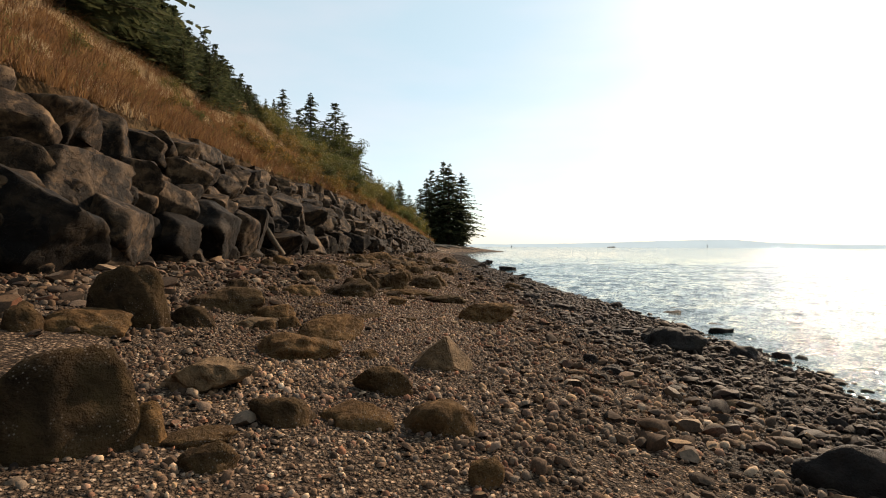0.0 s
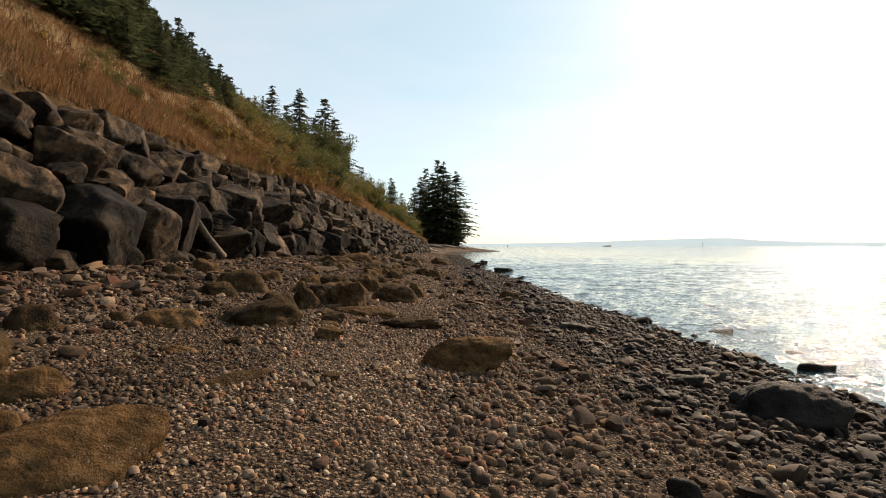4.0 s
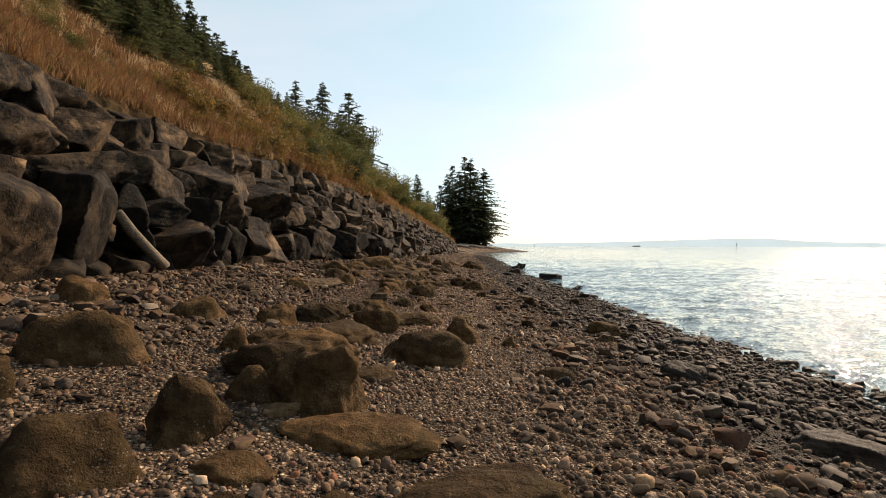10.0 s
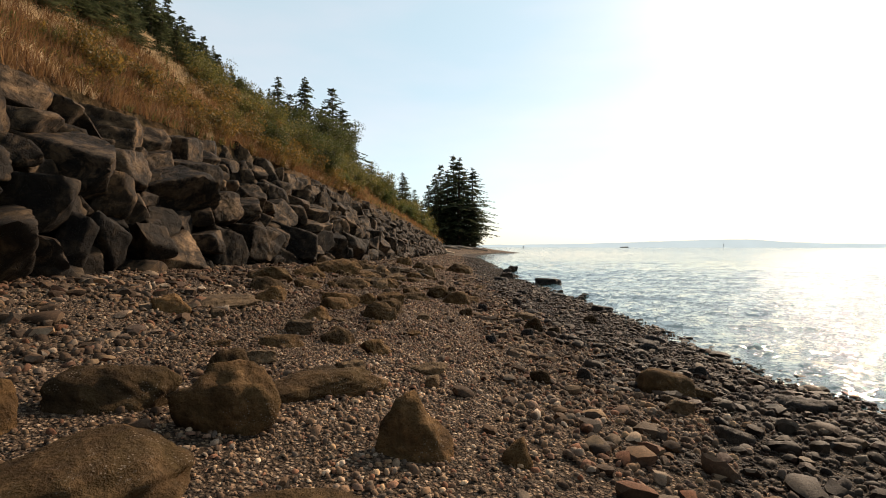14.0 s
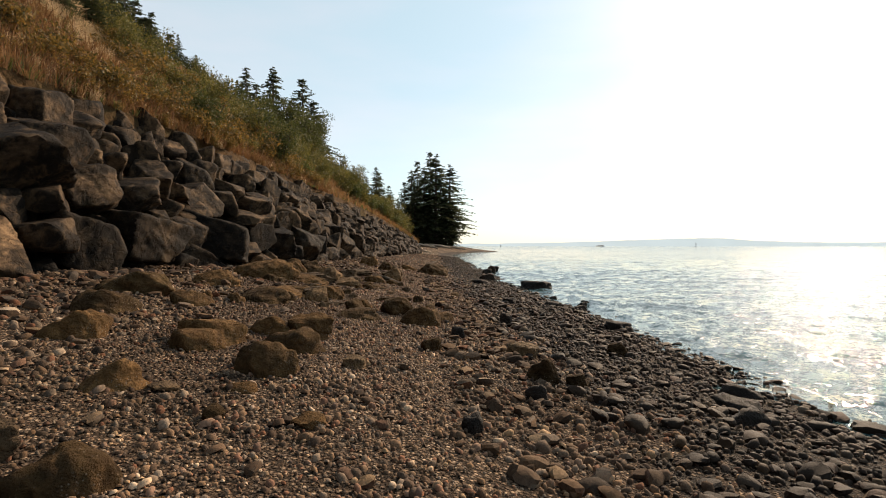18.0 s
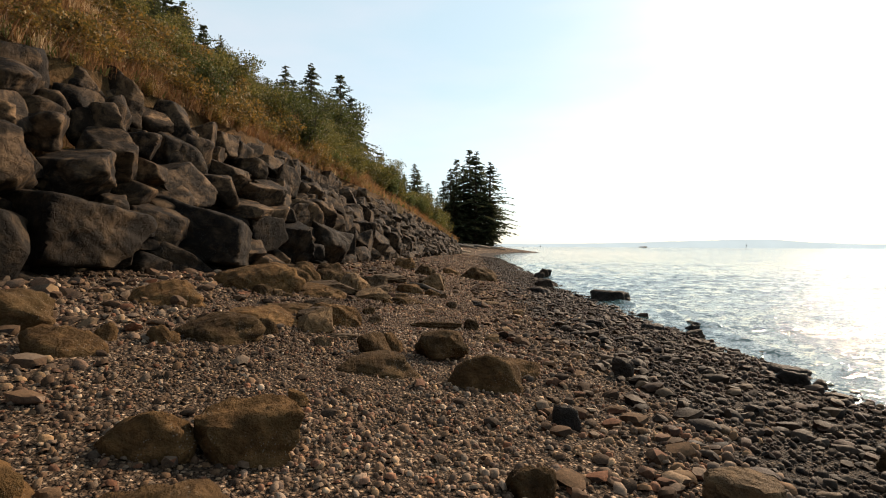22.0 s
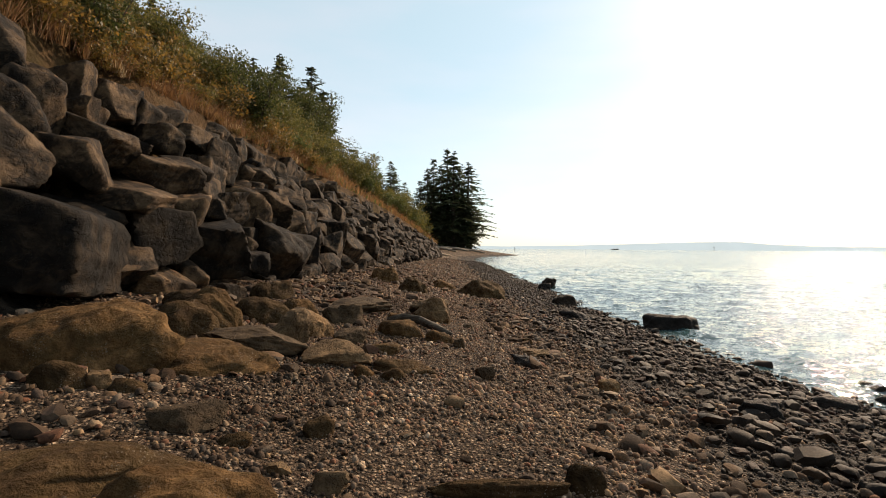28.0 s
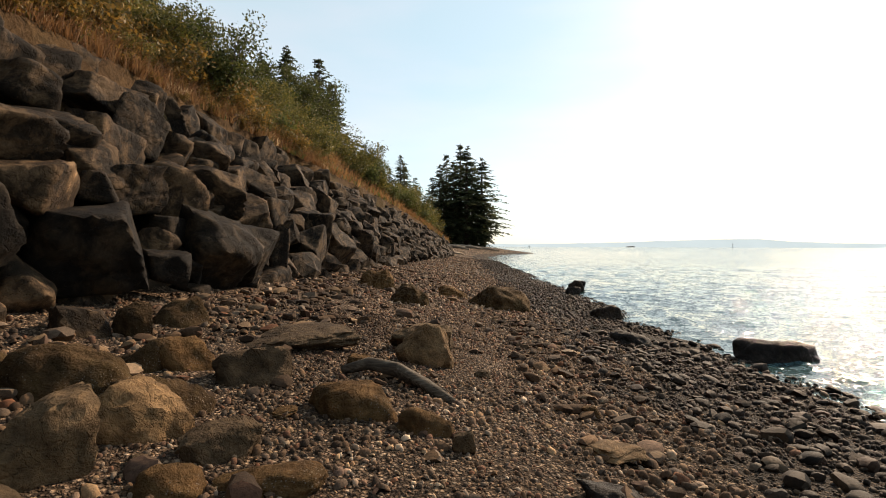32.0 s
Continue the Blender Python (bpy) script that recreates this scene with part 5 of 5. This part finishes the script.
# ---- conifers ----
def conifer(seed, height, spread, bare, ragged):
    """A spruce or fir: tapered trunk, whorls of drooping boughs, each bough a fan of needle sprays."""
    r = np.random.RandomState(seed)
    ob = tagged(new("conifer"), "tall dark-green conifer with drooping boughs on the bluff", "tree", "conifers on the bluff")
    v, f = tube([(0, 0, -1.0), (0.05, 0, height * 0.3), (-0.05, 0.05, height * 0.65), (0, 0, height)], (height * 0.017, height * 0.014, height * 0.008, 0.02), 8)
    part("trunk", mesh_of("trunk", v, f, BARK), ob)
    wood, spray = [], []
    z = height * bare
    while z < height * 0.985:
        t = (z - height * bare) / (height * (1 - bare))
        count = 5 + int(3 * (1 - t))
        a0 = r.uniform(0, 6.283)
        for k in range(count):
            a = a0 + 6.283 * k / count + r.normal(0, 0.2)
            L = (spread * (1 - t) ** 0.9 * min(1, 0.7 + 2.2 * t) + 0.25) * r.uniform(1 - ragged, 1.18)
            out = np.array([math.cos(a), math.sin(a), 0])
            over = np.array([-math.sin(a), math.cos(a), 0])
            rise = r.uniform(-0.22, 0.36) * (0.4 + t)
            q = np.array([0, 0, min(z + r.uniform(-1, 1) * height * 0.03, height * 0.99)])
            bough = lambda s: q + out * L * s + np.array([0, 0, L * (rise * s - 0.32 * s * s)])
            if k % 2:
                wood.append(tube([bough(0), bough(0.9)], (0.045, 0.015), 3))
            n = max(5, int(L * 2.6))
            for j in range(n):
                s = (j + 0.7) / n
                p = bough(s)
                w = (L * 0.36 * (1.08 - s) + 0.14) * r.uniform(0.6, 1.25)
                for side in (-1, 1):
                    e = p + over * side * w * r.uniform(0.6, 1.1) + out * w * r.uniform(0.25, 0.7) - np.array([0, 0, w * r.uniform(0.15, 0.6)])
                    c = (p + e) / 2 + np.array([0, 0, 0.05])
                    wide = out * 0.17 * r.uniform(0.6, 1.4) + np.array([0, 0, r.uniform(-0.1, 0.14)])
                    spray.append((p, c + wide, e, c - wide))
        z += height * 0.035 * r.uniform(0.6, 1.4) * (1.2 - 0.6 * t)
    tagged(part("branchwork", mesh_of("branchwork", *joined(wood), BARK), ob), kind="stuff")
    v = np.array(spray).reshape(-1, 3)
    tagged(part("foliage", mesh_of("foliage", v, np.arange(len(v)).reshape(-1, 4), NEEDLE, False), ob), kind="stuff")
    return ob


firs = [conifer(81, 18.0, 5.4, 0.05, 0.5), conifer(82, 18.0, 6.2, 0.03, 0.45), conifer(83, 18.0, 4.6, 0.16, 0.65)]


def stand(places, seed, broad=1.0):
    """Conifers at (x, y, foot, height, kind)."""
    r = random.Random(seed)
    for x, y, z, h, kind in places:
        ob = firs[kind]
        m = pose(x, y, z, 0, 0, r.uniform(0, 360)) @ Matrix.Diagonal((broad * h / 18, broad * h / 18, h / 18, 1))
        if "set" in ob:
            copy_thing(ob, m)
        else:
            ob.matrix_basis, ob["set"] = m, 1


stand([(-36.0, 52.3, 15.2, 19.3, 1), (-35.8, 54.9, 15.7, 18.4, 0), (-35.8, 58.2, 15.6, 18.3, 1), (-35.1, 60.3, 16.1, 17.2, 0), (-35.0, 62.8, 16.2, 16.4, 1),
       (-34.6, 64.6, 16.1, 15.4, 1), (-34.1, 65.9, 16.5, 14.3, 0), (-33.4, 67.5, 16.6, 13.2, 0), (-33.0, 69.3, 17.0, 13.3, 1), (-32.1, 70.9, 17.0, 12.3, 1),
       (-31.1, 71.9, 17.4, 10.3, 1), (-83.9, 189.2, 61.0, 10.3, 1), (-30.1, 75.0, 17.5, 9.3, 1), (-68.3, 168.3, 46.1, 11.3, 0), (-64.7, 165.3, 42.1, 10.3, 1),
       (-62.8, 166.1, 41.5, 10.2, 0), (-60.4, 171.1, 41.1, 10.3, 0), (-58.3, 172.9, 39.7, 11.3, 1)], 4)
stand([(-52.3, 163.6, 31.9, 20.3, 0), (-35.7, 123.9, 17.7, 16.3, 1), (-35.9, 135.5, 17.6, 25.3, 2), (-32.8, 139.2, 15.7, 20.3, 0), (-29.7, 137.2, 14.5, 24.3, 1),
       (-26.9, 136.3, 13.4, 20.3, 1), (-10.4, 117.1, 7.8, 9.3, 0), (-19.0, 130.7, 11.8, 9.3, 1), (-13.8, 128.8, 8.6, 8.3, 0), (-11.2, 129.6, 6.6, 11.3, 0),
       (-16.7, 130.2, 10.2, 8.3, 1), (-8.8, 126.6, 5.9, 8.3, 1)], 5, 1.35)
# the wood along the crest
stand([(-29.7, 52.8, 18.2, 8.8, 1), (-29.2, 67.4, 18.2, 5.7, 1), (-27.1, 54.1, 18.6, 3.5, 1), (-28.6, 71.5, 17.8, 6.1, 0), (-33.2, 47.9, 17.3, 14.6, 0),
       (-31.2, 74.9, 17.3, 8.7, 1), (-31.4, 62.5, 17.5, 9.5, 0), (-27.2, 46.4, 18.4, 5.4, 1), (-29.1, 86.3, 16.7, 7.2, 1), (-28.2, 73.6, 17.9, 5.1, 0),
       (-32.4, 48.1, 17.4, 11.4, 1), (-29.7, 73.3, 17.4, 8.1, 1), (-26.2, 54.6, 18.9, 3.9, 1), (-27.8, 47.3, 18.3, 6.4, 0), (-32.3, 58.5, 17.4, 9.7, 1),
       (-25.6, 52.6, 18.7, 4.8, 0), (-29.8, 63.3, 18.1, 8.7, 0), (-32.0, 61.4, 17.3, 10.6, 1), (-30.4, 54.8, 18.1, 8.4, 1)], 8, 1.5)
stand([(-26.8, 65.1, 18.4, 4.5, 1), (-30.8, 59.9, 17.8, 7.8, 0), (-31.6, 74.5, 17.1, 10.6, 1), (-29.0, 53.6, 18.2, 7.2, 1), (-26.9, 49.0, 18.6, 5.0, 1),
       (-31.7, 54.4, 17.6, 12.0, 0), (-29.5, 46.1, 18.3, 8.6, 1), (-26.8, 52.8, 18.6, 4.8, 1), (-30.4, 44.0, 18.1, 9.2, 1), (-30.3, 58.9, 18.1, 6.9, 1),
       (-31.7, 54.8, 17.6, 12.0, 0), (-31.9, 57.5, 17.4, 10.7, 1), (-31.8, 59.1, 17.5, 11.5, 1), (-26.0, 59.4, 18.7, 4.1, 1), (-29.7, 66.8, 18.1, 7.6, 1),
       (-32.3, 63.4, 17.3, 11.3, 0), (-31.3, 67.6, 17.7, 8.5, 1), (-32.4, 64.9, 17.2, 9.1, 0)], 9, 1.5)
stand([(-28.4, 84.7, 17.1, 4.0, 1), (-26.9, 59.1, 18.6, 5.8, 1), (-29.8, 84.5, 16.5, 8.9, 0), (-29.7, 63.8, 17.9, 4.7, 0), (-27.2, 66.4, 18.2, 4.1, 0),
       (-29.4, 68.1, 18.3, 6.2, 1), (-31.7, 71.4, 17.1, 7.9, 0), (-26.6, 75.4, 18.1, 4.4, 1), (-32.9, 70.9, 16.8, 9.5, 0), (-29.5, 66.7, 18.0, 5.4, 0),
       (-28.1, 58.5, 18.2, 3.7, 1), (-28.3, 66.2, 18.1, 5.2, 1), (-29.8, 85.8, 16.7, 8.4, 0), (-30.1, 67.2, 18.2, 5.0, 1), (-31.7, 82.0, 16.8, 10.4, 1),
       (-29.5, 61.8, 18.0, 4.8, 1), (-26.4, 68.0, 18.8, 4.4, 1), (-29.6, 84.3, 16.6, 7.0, 1), (-26.8, 70.4, 18.2, 4.6, 0), (-28.3, 62.3, 18.1, 4.6, 0)], 10, 1.5)
# the wood's lower edge
stand([(-19.2, 26.2, 13.6, 5.3, 1), (-19.9, 29.6, 14.3, 5.0, 1), (-17.8, 31.9, 12.7, 5.0, 0), (-19.5, 24.5, 13.8, 12.0, 1), (-18.1, 29.9, 12.6, 6.4, 0),
       (-17.8, 23.3, 12.4, 12.0, 1), (-19.7, 22.8, 13.9, 12.0, 1), (-18.9, 27.8, 13.2, 5.1, 1), (-18.3, 34.1, 12.8, 4.8, 1), (-16.7, 38.0, 12.1, 3.9, 1),
       (-18.3, 36.2, 13.3, 4.0, 1), (-16.1, 35.9, 11.5, 3.6, 0), (-18.6, 39.5, 13.7, 3.2, 0), (-15.9, 30.8, 11.3, 3.2, 0), (-15.2, 32.7, 10.7, 3.4, 1),
       (-16.2, 39.8, 12.0, 2.4, 0), (-16.4, 42.7, 12.4, 1.9, 1), (-19.0, 51.5, 14.3, 2.1, 1), (-16.9, 45.3, 12.7, 2.7, 1)], 11, 1.5)
stand([(-17.6, 41.6, 13.2, 2.4, 0)], 13, 1.5)
# the wooded point
stand([(-0.4, 193.8, 2.3, 31.7, 0), (-4.9, 196.6, 2.6, 27.0, 1), (-6.8, 191.5, 2.6, 24.9, 0), (3.4, 194.9, 2.0, 26.4, 0), (6.4, 191.9, 1.7, 20.1, 2),
       (-9.2, 193.4, 2.8, 19.7, 1), (-2.4, 188.7, 2.3, 23.4, 1), (4.9, 188.8, 1.7, 16.2, 1), (1.6, 187.8, 1.9, 21.9, 2), (-5.4, 186.5, 2.4, 17.9, 1),
       (7.2, 189.9, 1.5, 11.8, 2), (-11.9, 199.3, 3.0, 14.7, 1)], 6, 1.15)
for ob in firs:
    del ob["set"]

# ---- pebbles and cobbles, too many to count ----
def pebbles(x, y, size, seed, sink=0.25):
    """Rounded domes of eleven corners, each of its own shape and turn, lying in the beach."""
    r = np.random.RandomState(seed)
    n = len(x)
    a = np.arange(5) * 1.25664
    unit = np.concatenate([[[0, 0, 1.0]], np.stack([0.74 * np.cos(a), 0.74 * np.sin(a), 0 * a + 0.70], -1), np.stack([np.cos(a + 0.63), np.sin(a + 0.63), 0 * a - 0.30], -1)])
    p = unit[None] * (1 + r.uniform(-0.13, 0.13, (n, 11, 1))) + r.uniform(-0.06, 0.06, (n, 11, 3))
    s = np.stack([size * r.uniform(0.85, 1.35, n), size * r.uniform(0.6, 1.0, n), size * r.uniform(0.45, 0.9, n)], -1) / 2
    p = p * s[:, None]
    tx, ty, t = r.normal(0, 0.28, n), r.normal(0, 0.28, n), r.uniform(0, 6.283, n)
    p[:, :, 2] += p[:, :, 0] * tx[:, None] + p[:, :, 1] * ty[:, None]
    c, w = np.cos(t)[:, None], np.sin(t)[:, None]
    q = np.stack([p[:, :, 0] * c - p[:, :, 1] * w, p[:, :, 0] * w + p[:, :, 1] * c, p[:, :, 2]], -1)
    base = np.stack([x, y, beach_z(x, y) + 0.012 * waves(x, y, 0.5, 21) + s[:, 2] * (0.5 - sink) + r.uniform(0, 0.25, n) * s[:, 2]], -1)
    k = np.arange(5)
    j = (k + 1) % 5
    face = np.concatenate([np.stack([0 * k, 1 + k, 1 + j], -1), np.stack([1 + k, 6 + k, 1 + j], -1), np.stack([1 + j, 6 + k, 6 + j], -1)])
    return (q + base[:, None]).reshape(-1, 3), (np.arange(n)[:, None, None] * 11 + face[None]).reshape(-1, 3)


def strewn(per_m2, x0, x1, y0, y1, seed):
    r = np.random.RandomState(seed)
    n = int(per_m2 * (x1 - x0) * (y1 - y0))
    return r.uniform(x0, x1, n), r.uniform(y0, y1, n), r.gamma(4.5, 1 / 4.5, n)


def lay(name, groups, mat, label, smooth=False):
    pieces = [pebbles(x, y, s, k) for k, (x, y, s) in enumerate(groups, 1)]
    return stuff(name, *joined(pieces), mat, label, "pebbles", smooth)


dry, mid, dark_heap, wet = [], [], [], []
for seed, (dens, x0, x1, y0, y1, size, heap) in enumerate(((450, -3.2, 0.6, 2.4, 47, 0.033, dry), (250, 0.6, 3.2, 2.4, 47, 0.048, mid), (110, -7.2, -3.2, 5.0, 44, 0.06, dark_heap), (130, 3.2, 6.6, 3.0, 44, 0.066, mid),
                                                       (60, -5.8, 5.6, 46, 62, 0.085, dry), (12, -5, 5, 62, 110, 0.17, dry)), 1):
    x, y, s = strewn(dens, x0, x1, y0, y1, seed)
    # finer gravel in drifts, coarser stones towards the sea
    drift = waves(x, y, 2.2, 31)
    u = x - shore(y)
    s = np.clip(s * size * (1 + 0.3 * drift), 0.014, 0.125)
    keep = (u < 0.5) & (x > foot(y) - 0.3)
    damp = u > -3.3 + 0.9 * waves(x, y, 1.8, 33) + 0.8 * (s / size - 1)
    a, b = keep & ~damp, keep & damp
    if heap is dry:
        # darker stones up the beach
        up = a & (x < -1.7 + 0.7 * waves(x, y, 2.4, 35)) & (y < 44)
        dark_heap.append((x[up], y[up], s[up]))
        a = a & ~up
    heap.append((x[a], y[a], s[a])), wet.append((x[b], y[b], s[b]))
lay("pebbles", dry, PEBBLE, "mixed brown and grey beach pebbles", True)
lay("pebbles", mid, MID_PEBBLE, "rounded grey and brown pebbles towards the sea", True)
lay("pebbles", dark_heap, DARK_PEBBLE, "darker rounded pebbles by the rock wall", True)
lay("wet_pebbles", wet, WET_PEBBLE, "dark wet pebbles along the sea's edge", True)


def cobble(r, x, y, w, angular):
    """One larger stone of the beach, as corners and faces."""
    v, f = rock_shape(r, 2, (w * 1.2, w * r.uniform(0.7, 1.0), w * r.uniform(0.45, 0.8)), angular, 0.06)
    m = np.array(pose(0, 0, 0, r.uniform(-16, 16), r.uniform(-16, 16), r.uniform(0, 360)).to_3x3())
    return v @ m.T + np.array([x, y, float(beach_z(x, y)) + 0.14 * w]), f


r = np.random.RandomState(91)
COBBLES = {"dry": [], "wet": []}
# scattered over the beach, in the belt towards the sea, and below the rock wall
for count, y1, spot, size in ((1300, 60, lambda y: shore(y) - abs(r.normal(0, 5.0)), 0.065), (2600, 46, lambda y: shore(y) - r.uniform(-0.5, 4.6), 0.095), (2200, 60, lambda y: foot(y) + abs(r.normal(0, 1.7)), 0.105)):
    for k in range(count):
        y = r.uniform(2.5, y1)
        x = float(spot(y))
        w = min(size * r.gamma(4, 0.25) + 0.045, 0.34)
        if x > foot(y) + 0.2:
            COBBLES["wet" if x - shore(y) > -3.4 else "dry"].append(cobble(r, x, y, w, 0.97 if k % 3 == 0 else 0.75))
stuff("cobbles", *joined(COBBLES["dry"]), DARK_PEBBLE, "larger brown and grey cobbles among the pebbles", "cobbles", True, 32)
stuff("wet_cobbles", *joined(COBBLES["wet"]), WET_PEBBLE, "dark wet cobbles along the sea's edge", "cobbles", True, 32)
